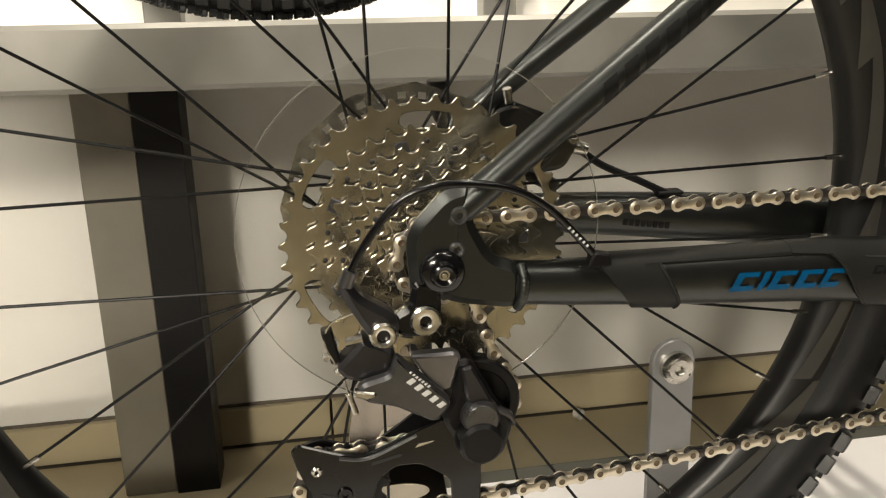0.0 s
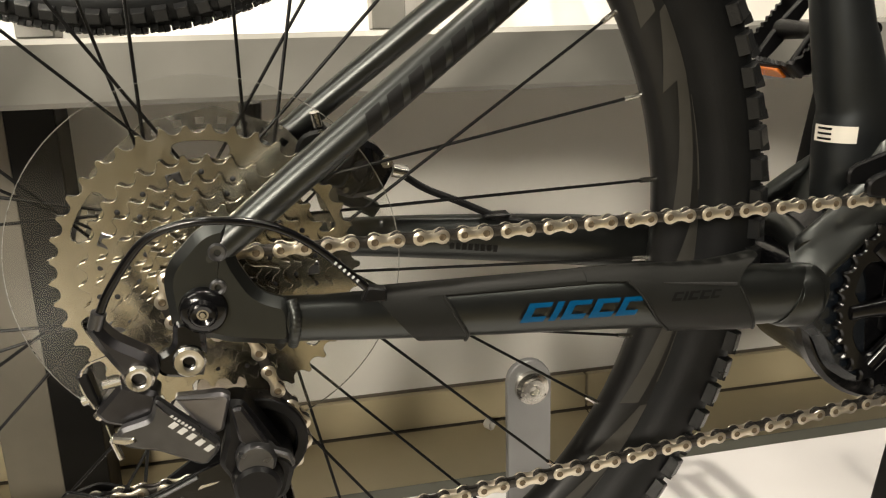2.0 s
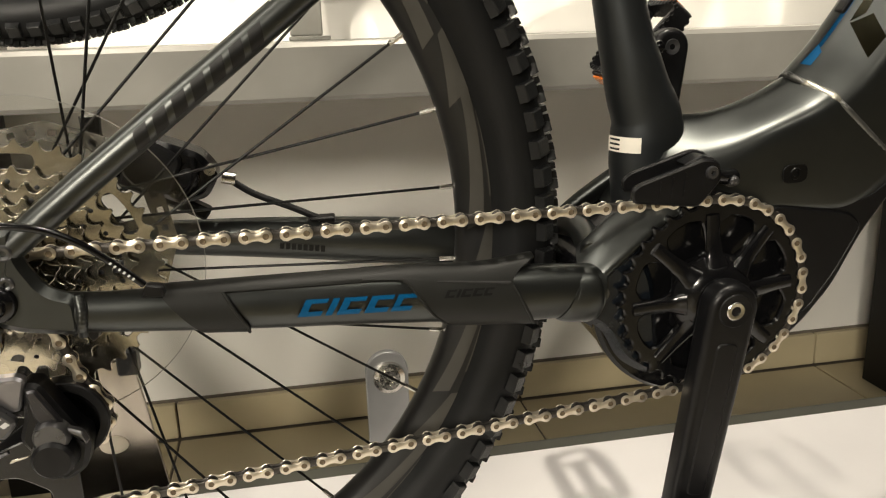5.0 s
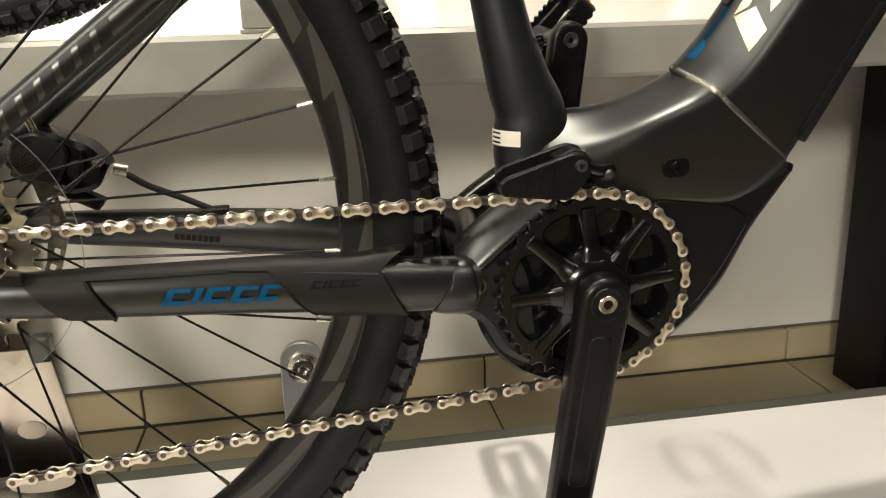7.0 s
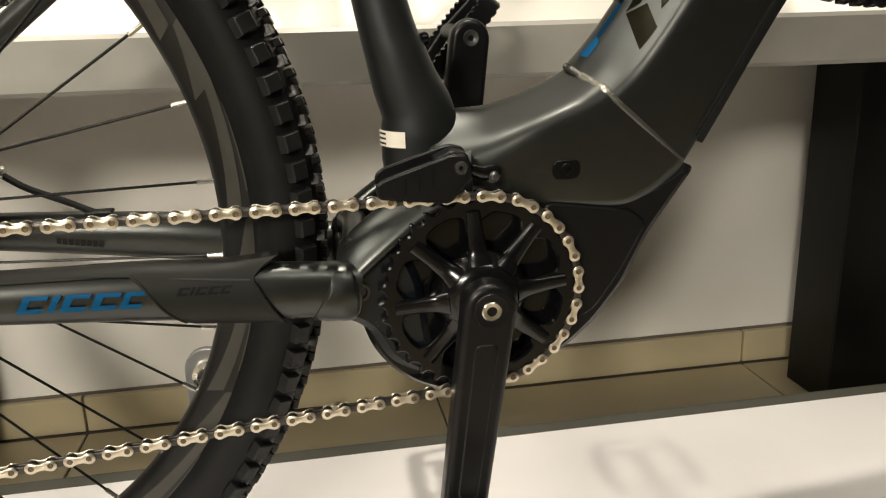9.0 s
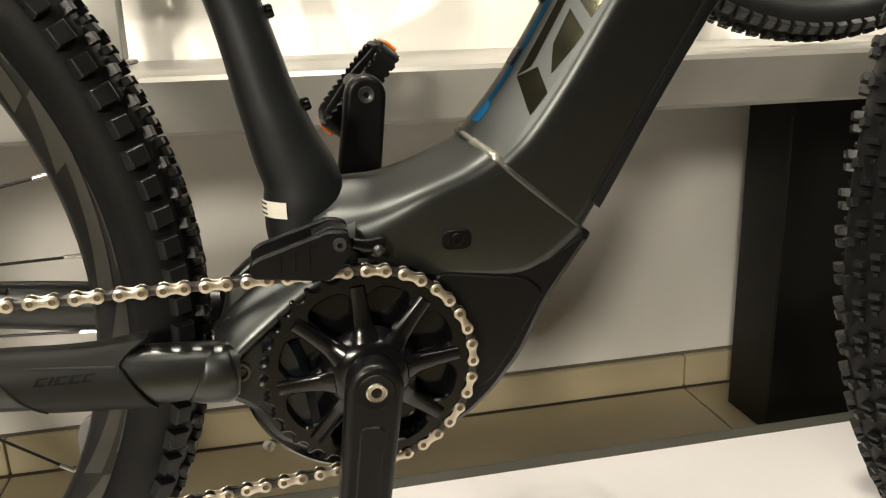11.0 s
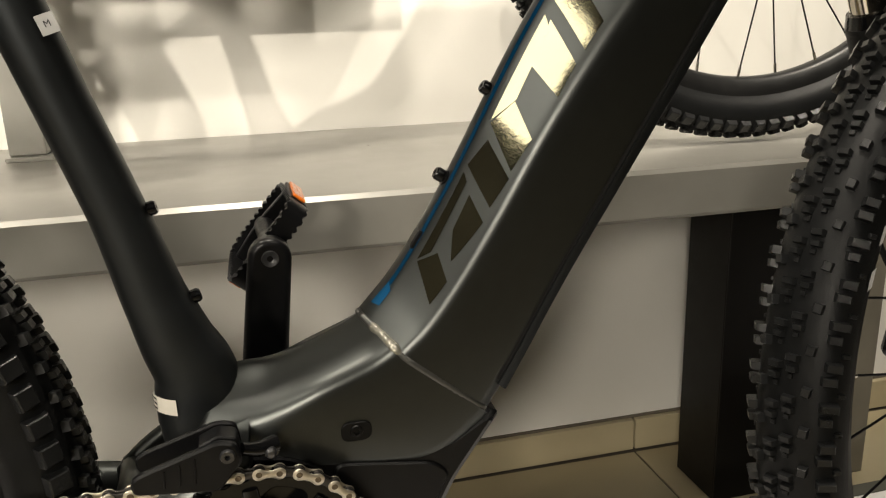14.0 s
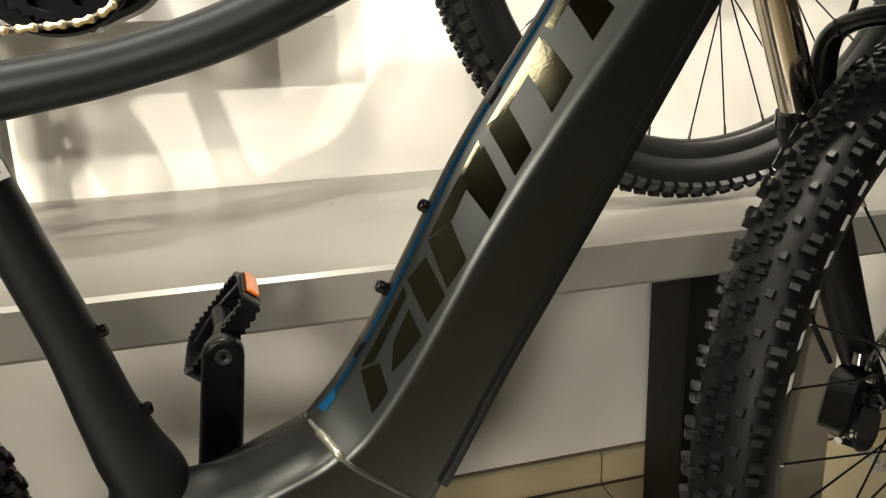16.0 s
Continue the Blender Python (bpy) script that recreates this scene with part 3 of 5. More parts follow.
PITCH = total[-1] / LINKS
outer = Geo()
for s in (-1, 1):
    y = s * 0.0029
    outer.put(*peanut(PITCH, 0.0043, 0.0026, y - 0.0005, y + 0.0005))
OUTER_ME = outer.mesh("outer_link")
OUTER_ME.materials.append(CHAIN_SILVER)
inner = Geo()
for s in (-1, 1):
    y = s * 0.0018
    inner.put(*peanut(PITCH, 0.0041, 0.0027, y - 0.0005, y + 0.0005))
for s in (-1, 1):
    inner.put(*disc_cyl(0.0038, -0.0013, 0.0013, 12), Matrix.Translation((s * PITCH / 2, 0, 0)))
INNER_ME = inner.mesh("inner_link")
INNER_ME.materials.append(CHAIN_SHADE)
# Pin faces are flat; the darkened bronze stands in for their hollow centres.
PIN_DARK = mat("dull bronze pin", (0.13, 0.10, 0.065), 0.55, 0.6, 0.2, 300, spec=0.25)
PIN_ME = mesh_of("pin", *revolve([(1e-5, -0.00350), (0.0012, -0.00352), (0.0016, -0.0037), (0.0019, -0.0037), (0.0021, -0.0034), (0.0021, 0.0036), (1e-5, 0.0036)], 14))
PIN_ME.materials.append(PIN_DARK)
chain = None
CHAIN_PHASE = 0.0085
for k in range(LINKS):
    p, q = along(CHAIN_PHASE + (k - 0.5) * PITCH), along(CHAIN_PHASE + (k + 0.5) * PITCH)
    d = q - p
    m = Matrix.Translation((p + q) / 2) @ Matrix.Rotation(math.atan2(d.y, math.hypot(d.x, d.z)) * (1 if d.x > 0 else -1) * 0.0, 4, "Z") @ Matrix.Rotation(-math.atan2(d.z, d.x), 4, "Y")
    name = "chain" if chain is None else ("outer_link" if k % 2 == 0 else "inner_link")
    ob = add(name, OUTER_ME if k % 2 == 0 else INNER_ME, None, bike if chain is None else chain, sharp=0)
    if chain is None:
        chain = ob
        tagged(chain, "silver roller chain, inner links coloured dark for shade")
        chain.matrix_local = m
        base = m.inverted()
    else:
        ob.matrix_local = base @ m
    if k % 2 == 0:
        for s in (-1, 1):
            pin = add("pin", PIN_ME, None, chain, sharp=0)
            pin.matrix_local = base @ m @ Matrix.Translation((s * PITCH / 2, 0, 0))


# ---- frame tubes ----
def shell(stations, section):
    """Skin through stations of (bottom, top) points in the bike's plane; section: (share of the way up, half width)."""
    loops = []
    for (bx, bz), (tx, tz), w in stations:
        half = [(bx + (tx - bx) * s, y * w, bz + (tz - bz) * s) for s, y in section]
        loops.append([(x, -y, z) for x, y, z in half] + [(x, y, z) for x, y, z in half[::-1]])
    return rings(loops)


def between(stations, n=6):
    """Smooth stations between the given ones."""
    rows = [(*b, 0, *t, w) for b, t, w in stations]
    p = [np.array(r) for r in rows]
    p = [2 * p[0] - p[1]] + p + [2 * p[-1] - p[-2]]
    out = []
    for i in range(1, len(p) - 2):
        for k in range(n):
            t = k / n
            a, b, c, d = p[i - 1], p[i], p[i + 1], p[i + 2]
            out.append(0.5 * (2 * b + (c - a) * t + (2 * a - 5 * b + 4 * c - d) * t * t + (3 * b - a - 3 * c + d) * t ** 3))
    out.append(p[-2])
    return [((r[0], r[1]), (r[3], r[4]), r[5]) for r in out]


def even(stations, n=40, passes=10):
    """Evenly spaced stations, softened."""
    p = np.array([(*b, *t, *rest) for b, t, *rest in stations])
    d = np.concatenate([[0], np.cumsum(np.hypot(*np.diff((p[:, :2] + p[:, 2:4]) / 2, axis=0).T))])
    q = np.stack([np.interp(np.linspace(0, d[-1], n), d, p[:, k]) for k in range(p.shape[1])], 1)
    for _ in range(passes):
        q[1:-1] = (q[:-2] + 2 * q[1:-1] + q[2:]) / 4
    return [((r[0], r[1]), (r[2], r[3]), *r[4:]) for r in q]


SHELL_SECTION = [(0.0, 0.034), (0.03, 0.0400), (0.08, 0.0415), (0.25, 0.0426), (0.40, 0.0428), (0.46, 0.0427), (0.50, 0.0421), (0.56, 0.0412), (0.62, 0.0394), (0.67, 0.0366), (0.71, 0.0334), (0.76, 0.0284), (0.81, 0.0228), (0.86, 0.0170), (0.91, 0.0112), (0.96, 0.0052), (1.0, 0.0006)]
SECTION = [(0.0, 0.022), (0.012, 0.030), (0.05, 0.0385), (0.10, 0.0405), (0.30, 0.0425), (0.43, 0.0430), (0.48, 0.0426), (0.52, 0.0414), (0.56, 0.0392), (0.61, 0.0356), (0.70, 0.0288), (0.80, 0.0213), (0.90, 0.0137), (0.96, 0.0085), (0.985, 0.0055), (1.0, 0.0020)]
def bent_shell(stations, section):
    """Like shell(), with the height of the bend given for each station."""
    loops = []
    for (bx, bz), (tx, tz), w, bend in stations:
        half = []
        for s, y in section:
            f = s * 2 * bend if s < 0.5 else bend + (s - 0.5) * 2 * (1 - bend)
            half.append((bx + (tx - bx) * f, y * w, bz + (tz - bz) * f))
        loops.append([(x, -y, z) for x, y, z in half] + [(x, y, z) for x, y, z in half[::-1]])
    return rings(loops)


DT_STATIONS = [((0.634, 0.397), (0.549, 0.470), 1.0), ((0.654, 0.432), (0.576, 0.502), 1.0), ((0.689, 0.496), (0.610, 0.556), 1.0), ((0.751, 0.600), (0.667, 0.660), 1.0), ((0.841, 0.755), (0.729, 0.752), 1.0), ((0.910, 0.870), (0.800, 0.868), 0.98)]
DT = between(DT_STATIONS, 20)


def dt_bend(l):
    """Height of the ridge along the side of the down tube, as a share of its depth."""
    return float(np.interp(l, (0, 0.5, 1.5, 2.5, 3.4, 4.0, 5.0), (0.75, 0.715, 0.69, 0.67, 0.59, 0.52, 0.50)))


down = made("down_tube", bent_shell([(*DT[k], dt_bend(k / 20)) for k in range(0, len(DT), 3)] + [(*DT[-1], 0.5)], SECTION), FRAME_PAINT, bike, "deep charcoal down tube with gloss black lettering shapes", 50)
made("motor_shell", bent_shell(even([((0.412, 0.366), (0.4560, 0.4425), 0.74, 0.42), ((0.442, 0.366), (0.4700, 0.4435), 0.90, 0.48), ((0.492, 0.372), (0.4860, 0.4438), 0.96, 0.60), ((0.528, 0.372), (0.5090, 0.4500), 1.0, 0.74), ((0.565, 0.366), (0.5290, 0.4580), 1.0, 0.785), ((0.597, 0.3640), (0.5420, 0.4640), 1.0, 0.795), ((0.6335, 0.3965), (0.5490, 0.4685), 1.0, 0.78)]), SHELL_SECTION), FRAME_PAINT, bike, "charcoal welded frame shell over the motor", 60)
cover = made("motor_cover", prism(rounded([(0.440, 0.372), (0.486, 0.396), (0.519, 0.400), (0.558, 0.393), (0.597, 0.382), (0.628, 0.401), (0.640, 0.397), (0.607, 0.349), (0.588, 0.308), (0.566, 0.279), (0.544, 0.259), (0.500, 0.240), (0.444, 0.246)], 0.010), -0.0405, 0.0405, 0.006), PLASTIC, bike, "black plastic motor cover")
made("cover_panel", prism(rounded([(0.520, 0.3800), (0.590, 0.3690), (0.602, 0.3580), (0.584, 0.3220), (0.561, 0.2880), (0.530, 0.2800)], 0.012, 6), -0.0424, -0.0395, 0.0018), PLASTIC, cover)
made("motor_case", prism(rounded([(0.372, 0.345), (0.385, 0.352), (0.445, 0.392), (0.50, 0.392), (0.50, 0.235), (0.444, 0.243), (0.424, 0.250), (0.402, 0.266), (0.388, 0.293), (0.368, 0.300)], 0.012), -0.040, 0.040, 0.008), GLOSS_BLACK, bike, "black motor housing")
made("motor_disc", revolve([(0.030, -0.0425), (0.078, -0.0425), (0.081, -0.039), (0.081, -0.030), (0.030, -0.030)], 64, wrap=True), GLOSS_BLACK, bike).matrix_local = at(RING_X - 0.006, 0, RING_Z - 0.004)
seat_geo = tube([(0.4420, 0, 0.378), (0.4405, 0, 0.410), (0.4392, 0, 0.428), (0.4370, 0, 0.444), (0.4298, 0, 0.462), (0.4235, 0, 0.482), (0.4180, 0, 0.500), (0.4050, 0, 0.552), (0.384, 0, 0.620), (0.366, 0, 0.680), (0.345, 0, 0.75)], [0.0280, 0.0302, 0.0290, 0.0264, 0.0240, 0.0218, 0.0200, 0.0176, 0.0168, 0.0168, 0.0168], 32)
# the foot flares along the frame but not sideways
seat_geo = ([(x, y * min(1.0, 0.72 + 0.28 * max(0.0, (z - 0.41) / 0.08)), z) for x, y, z in seat_geo[0]], seat_geo[1])
seat = made("seat_tube", seat_geo, FRAME_TOP, bike, "black seat tube", 60)
made("top_tube", tube([(0.360, 0, 0.702), (0.395, 0, 0.708), (0.463, 0, 0.7205), (0.54, 0, 0.745), (0.65, 0, 0.80), (0.76, 0, 0.86)], [0.016, 0.0165, 0.0155, 0.0165, 0.019, 0.022], 24), FRAME_TOP, bike, "black curved top tube", 60)


def stay(points, radii, flat, name):
    return made(name, tube(points, radii, 22, 8, flat), FRAME_PAINT, bike, "", 60)


stay([(0.022, -0.0765, 0.3585), (0.06, -0.0745, 0.3540), (0.15, -0.0675, 0.3475), (0.25, -0.0600, 0.3410), (0.33, -0.0545, 0.3330), (0.385, -0.048, 0.3280)], [0.0125, 0.0130, 0.0165, 0.0195, 0.0205, 0.0195], 0.72, "chain_stay")
stay([(0.022, 0.0765, 0.3585), (0.06, 0.0745, 0.3560), (0.15, 0.0675, 0.3510), (0.25, 0.0600, 0.3430), (0.33, 0.0545, 0.3330), (0.385, 0.048, 0.3280)], [0.0125, 0.0130, 0.0165, 0.0195, 0.0205, 0.0195], 0.72, "chain_stay")
stay([(0.002, -0.0770, 0.3925), (0.014, -0.0775, 0.4020), (0.06, -0.0740, 0.4380), (0.146, -0.066, 0.5035), (0.25, -0.050, 0.583), (0.35, -0.022, 0.660)], [0.0080, 0.0086, 0.0090, 0.0092, 0.0095, 0.0095], 1.0, "seat_stay")
stay([(0.002, 0.0770, 0.3925), (0.014, 0.0775, 0.4020), (0.06, 0.0740, 0.4380), (0.146, 0.066, 0.5035), (0.25, 0.050, 0.583), (0.35, 0.022, 0.660)], [0.0080, 0.0086, 0.0090, 0.0092, 0.0095, 0.0095], 1.0, "seat_stay")
for s in (-1, 1):
    made("dropout", prism(rounded([(-0.019, 0.390), (0.002, 0.412), (0.018, 0.415), (0.0165, 0.396), (0.028, 0.374), (0.045, 0.3685), (0.045, 0.342), (0.010, 0.348), (0.0, 0.352), (-0.016, 0.352)], 0.011, 6), min(s * 0.0735, s * 0.0855), max(s * 0.0735, s * 0.0860), 0.0048), FRAME_PAINT, bike, "forged charcoal dropout")
axle = made("through_axle", revolve([(0.0030, -0.0935), (0.0052, -0.0945), (0.0062, -0.0940), (0.0075, -0.0915), (0.0105, -0.0905), (0.0118, -0.0890), (0.0124, -0.0850)], 32), GLOSS_BLACK, bike, "black through axle end")
axle.matrix_local = at(0, 0, HUB)
made("axle_pin", revolve([(1e-5, -0.0938), (0.0014, -0.0938), (0.0020, -0.0930), (0.0031, -0.0930), (0.0031, -0.0900)], 20), STEEL, axle)
for x, z, r in ((0.0098, 0.399, 0.0048), (0.0082, 0.3805, 0.0042)):
    made("dropout_bolt", revolve([(0.0018, -0.0850), (0.0018, -0.0868), (r - 0.001, -0.0872), (r, -0.0864), (r, -0.0845)], 20), DERAIL_GREY, bike).matrix_local = at(x, 0, z)



# ---- rear derailleur ----
mech = made("rear_derailleur", prism(rounded([(-0.0162, 0.3640), (-0.0010, 0.3630), (-0.0005, 0.3467), (-0.0033, 0.3352), (-0.0133, 0.3315), (-0.0257, 0.3340), (-0.0290, 0.3442), (-0.0170, 0.3500)], 0.005), -0.0865, -0.0765, 0.0025), GLOSS_BLACK, bike, "black rear derailleur with long cage and silver bolts")


def big_bolt(x, z, y, r, hole, parent, name="pivot_bolt"):
    ob = made(name, revolve([(1e-5, y + 0.0030), (hole, y + 0.0030), (hole, y - 0.0002), (hole + 0.0012, y - 0.0008), (r - 0.0012, y - 0.0008), (r, y + 0.0006), (r, y + 0.0050)], 28), STEEL, parent, "bright steel pivot bolt with a hex socket")
    ob.location = (x, 0, z)
    return ob


big_bolt(-0.0098, 0.3420, -0.0885, 0.0085, 0.0033, mech)
made("upper_arm", prism(rounded([(-0.0560, 0.3675), (-0.0504, 0.3705), (-0.0436, 0.3600), (-0.0264, 0.3490), (-0.0238, 0.3398), (-0.0285, 0.3325), (-0.0374, 0.3330), (-0.0440, 0.3431), (-0.0515, 0.3565)], 0.005), -0.0945, -0.0780, 0.0035), GUNMETAL, mech, "gloss black upper link arm")
big_bolt(-0.0335, 0.3393, -0.0970, 0.0074, 0.0036, mech)
made("body_link", prism(rounded([(-0.0444, 0.3350), (-0.0265, 0.3268), (-0.0290, 0.3130), (-0.0420, 0.3085), (-0.0545, 0.3125), (-0.0590, 0.3188), (-0.0476, 0.3312)], 0.003), -0.0900, -0.0720, 0.0025), GUNMETAL, mech)
plate = made("outer_plate", prism(rounded([(-0.0275, 0.3283), (0.0016, 0.2990), (0.0010, 0.2940), (-0.0059, 0.2866), (-0.0097, 0.2870), (-0.0281, 0.2975), (-0.0430, 0.3015), (-0.0500, 0.3075), (-0.0459, 0.3132), (-0.0310, 0.3168)], 0.003), -0.0985, -0.0900, 0.0020), DERAIL_GREY, mech, "anthracite outer plate with pale lettering bars")
made("face_plate", prism(rounded([(-0.0195, 0.3240), (0.0046, 0.3240), (0.0090, 0.3210), (0.0034, 0.3015), (-0.0050, 0.3000)], 0.002), -0.0915, -0.0830, 0.0016), mat("brushed grey alloy", (0.22, 0.215, 0.23), 0.32, 0.9, 0.1, 150), mech, "grey alloy wedge")
for k in range(5):
    bar = prism([(0, 0), (0.0030, 0), (0.0040, 0.0042), (0.0010, 0.0042)], -0.0002, 0.0002, 0.0001)
    placed(made("print_bar", bar, WHITE_MARK, plate), at(-0.0228 + 0.0040 * k, -0.0987, 0.3125 - 0.0039 * k, 0, 44, 0))
for k in range(7):
    bar = prism([(0, 0), (0.0012, 0), (0.0015, 0.0016), (0.0003, 0.0016)], -0.0002, 0.0002, 0.0001)
    placed(made("print_bar", bar, WHITE_MARK, plate), at(-0.0212 + 0.0016 * k, -0.0987, 0.3178 - 0.0015 * k, 0, 44, 0))
made("lower_knuckle", prism(rounded([(0.0045, 0.3175), (0.0145, 0.3175), (0.0325, 0.2850), (0.0372, 0.2815), (0.0390, 0.2728), (0.0340, 0.2560), (0.0212, 0.2480), (0.0090, 0.2550), (0.0040, 0.2700), (-0.0015, 0.2800), (0.0040, 0.2964)], 0.004), -0.0900, -0.0700, 0.0030), PLASTIC, mech, "black knuckle with clutch housing")
made("knuckle_link", prism(rounded([(0.0085, 0.3150), (0.0140, 0.3160), (0.0300, 0.2850), (0.0230, 0.2830), (0.0110, 0.2960)], 0.002), -0.0945, -0.0895, 0.0014), GUNMETAL, mech)
made("clutch_cap", revolve([(1e-5, -0.1010), (0.0105, -0.1010), (0.0125, -0.0990), (0.0140, -0.0900)], 36), PLASTIC, mech, "round black clutch cap").location = (0.0185, 0, 0.2700)
made("clutch_cap", revolve([(1e-5, -0.0985), (0.0090, -0.0985), (0.0105, -0.0965), (0.0112, -0.0900)], 36), DERAIL_GREY, mech).location = (0.0190, 0, 0.2840)
made("clutch_lever", prism(rounded([(0.0250, 0.2905), (0.0370, 0.2850), (0.0395, 0.2780), (0.0370, 0.2760), (0.0345, 0.2815), (0.0255, 0.2860)], 0.0015), -0.0955, -0.0895, 0.0012), DERAIL_GREY, mech)
cage = made("cage_plate", prism(rounded([(-0.0875, 0.2626), (-0.0829, 0.2665), (-0.0601, 0.2575), (-0.0438, 0.2555), (-0.0153, 0.2675), (0.0032, 0.2745), (0.0240, 0.2478), (0.0232, 0.2060), (0.0060, 0.2100), (0.0050, 0.2327), (-0.0125, 0.2450), (-0.0276, 0.2455), (-0.0373, 0.2380), (-0.0440, 0.2150), (-0.0560, 0.2080), (-0.0700, 0.2130), (-0.0845, 0.2503)], 0.004), -0.0735, -0.0710, 0.0009), GLOSS_BLACK, mech, "long black derailleur cage plate")
made("cage_rib", tube([(-0.0600, -0.0740, 0.2550), (-0.0430, -0.0740, 0.2535), (-0.0150, -0.0740, 0.2650)], 0.0012, 8), DERAIL_GREY, mech)
made("cage_slot", prism(rounded([(-0.0420, 0.2478), (-0.0240, 0.2520), (-0.0238, 0.2540), (-0.0415, 0.2500)], 0.0006), -0.0738, -0.0734, 0.0001), DARK_HOLE, mech)
made("cage_slot", prism(rounded([(-0.0160, 0.2565), (-0.0060, 0.2590), (-0.0030, 0.2605), (-0.0140, 0.2592)], 0.0006), -0.0738, -0.0734, 0.0001), STEEL, mech)
made("cage_slot", prism(rounded([(-0.0720, 0.2330), (-0.0690, 0.2270), (-0.0540, 0.2260), (-0.0500, 0.2310), (-0.0600, 0.2290)], 0.001), -0.0738, -0.0734, 0.0001), DARK_HOLE, mech)
made("inner_cage_plate", prism(rounded([(-0.0845, 0.2560), (-0.0700, 0.2600), (-0.0438, 0.2500), (0.0060, 0.2850), (0.0330, 0.2950), (0.0380, 0.2800), (0.0240, 0.2560), (-0.0300, 0.2350), (-0.0560, 0.2080), (-0.0760, 0.2200)], 0.004), -0.0580, -0.0560, 0.0006), PLASTIC, mech)
for (x, z) in (UP, LO):
    pul = add("pulley", toothed(13, 0.0030, 0.004), PLASTIC, mech, "black toothed pulley")
    pul.location = (x, Y_COG - 0.0015, z)
    made("pulley_bolt", revolve([(1e-5, -0.0742), (0.0015, -0.0742), (0.0018, -0.0752), (0.0040, -0.0752), (0.0046, -0.0735)], 20), GLOSS_BLACK, mech).location = (x, 0, z)
big_bolt(-0.0735, 0.2478, -0.0745, 0.0032, 0.0012, mech, "cage_bolt")
made("pulley_guard", prism([(0.0275 * math.cos(radians(a)), 0.0275 * math.sin(radians(a))) for a in range(-60, 110, 10)] + [(0.021 * math.cos(radians(a)), 0.021 * math.sin(radians(a))) for a in range(100, -70, -10)], -0.0725, -0.0600, 0.001), PLASTIC, mech).location = (UP[0], 0, UP[1])
# cable, adjuster and limit screws
made("gear_cable", tube([(0.0830, -0.0860, 0.3735), (0.0690, -0.0900, 0.3890), (0.0530, -0.0940, 0.4040), (0.0350, -0.0960, 0.4140), (0.0140, -0.0965, 0.4180), (-0.0060, -0.0950, 0.4170), (-0.0240, -0.0930, 0.4090), (-0.0420, -0.0910, 0.3860), (-0.0505, -0.0900, 0.3690)], 0.0022, 12), GLOSS_BLACK, bike, "black gear cable housing")
made("cable_ferrule", rod((-0.0485, -0.0905, 0.3745), (-0.0515, -0.0900, 0.3665), 0.0038, 14), DERAIL_GREY, mech)
for k in range(6):
    placed(made("print_bar", prism([(0, 0), (0.0012, 0), (0.0012, 0.0016), (0, 0.0016)], -0.0002, 0.0002, 0.0001), WHITE_MARK, bike), at(0.0665 + 0.0022 * k, -0.0925 + 0.0003 * k, 0.3900 - 0.0022 * k, 0, 45, 0))
made("cable_stop", prism(rounded([(0.080, 0.3655), (0.094, 0.3650), (0.094, 0.3720), (0.084, 0.3740)], 0.002), -0.0885, -0.0810, 0.001), PLASTIC, bike)
for x0, z0, x1, z1, y in ((-0.0650, 0.3235, -0.0590, 0.3250, -0.082), (-0.0530, 0.3330, -0.0440, 0.3345, -0.086), (-0.0585, 0.3150, -0.0545, 0.3190, -0.085)):
    made("limit_screw", rod((x0, y, z0), (x1, y, z1), 0.0026, 10), STEEL, mech)
made("screw_block", prism(rounded([(-0.0660, 0.3390), (-0.0600, 0.3400), (-0.0560, 0.3210), (-0.0610, 0.3195)], 0.0015), -0.0850, -0.0760, 0.001), PLASTIC, mech)
made("inner_cable", tube([(-0.0470, -0.0870, 0.3500), (-0.0600, -0.0850, 0.3440), (-0.0640, -0.0840, 0.3330), (-0.0590, -0.0850, 0.3200)], 0.0007, 6), STEEL, mech)
made("cable_anchor", prism(rounded([(-0.0500, 0.3105), (-0.0395, 0.3085), (-0.0380, 0.3060), (-0.0440, 0.3045), (-0.0510, 0.3070)], 0.001), -0.1000, -0.0940, 0.0010), STEEL, mech)
made("cable_end", rod((-0.0530, -0.086, 0.3020), (-0.0495, -0.087, 0.2905), 0.0017, 10), STEEL, mech, "crimped silver cable end")
made("inner_cable", rod((-0.0550, -0.085, 0.3100), (-0.0530, -0.086, 0.3020), 0.0006, 6), STEEL, mech)

# ---- chain stay guard, lettering blocks and fittings ----
CS_PTS = [(0.022, -0.0765, 0.3585), (0.06, -0.0745, 0.3540), (0.15, -0.0675, 0.3475), (0.25, -0.0600, 0.3410), (0.33, -0.0545, 0.3330), (0.385, -0.048, 0.3280)]
CS_RAD = [0.0125, 0.0130, 0.0165, 0.0195, 0.0205, 0.0195]


def cs_at(x):
    xs = [p[0] for p in CS_PTS]
    return float(np.interp(x, xs, [p[1] for p in CS_PTS])), float(np.interp(x, xs, [p[2] for p in CS_PTS])), float(np.interp(x, xs, CS_RAD))


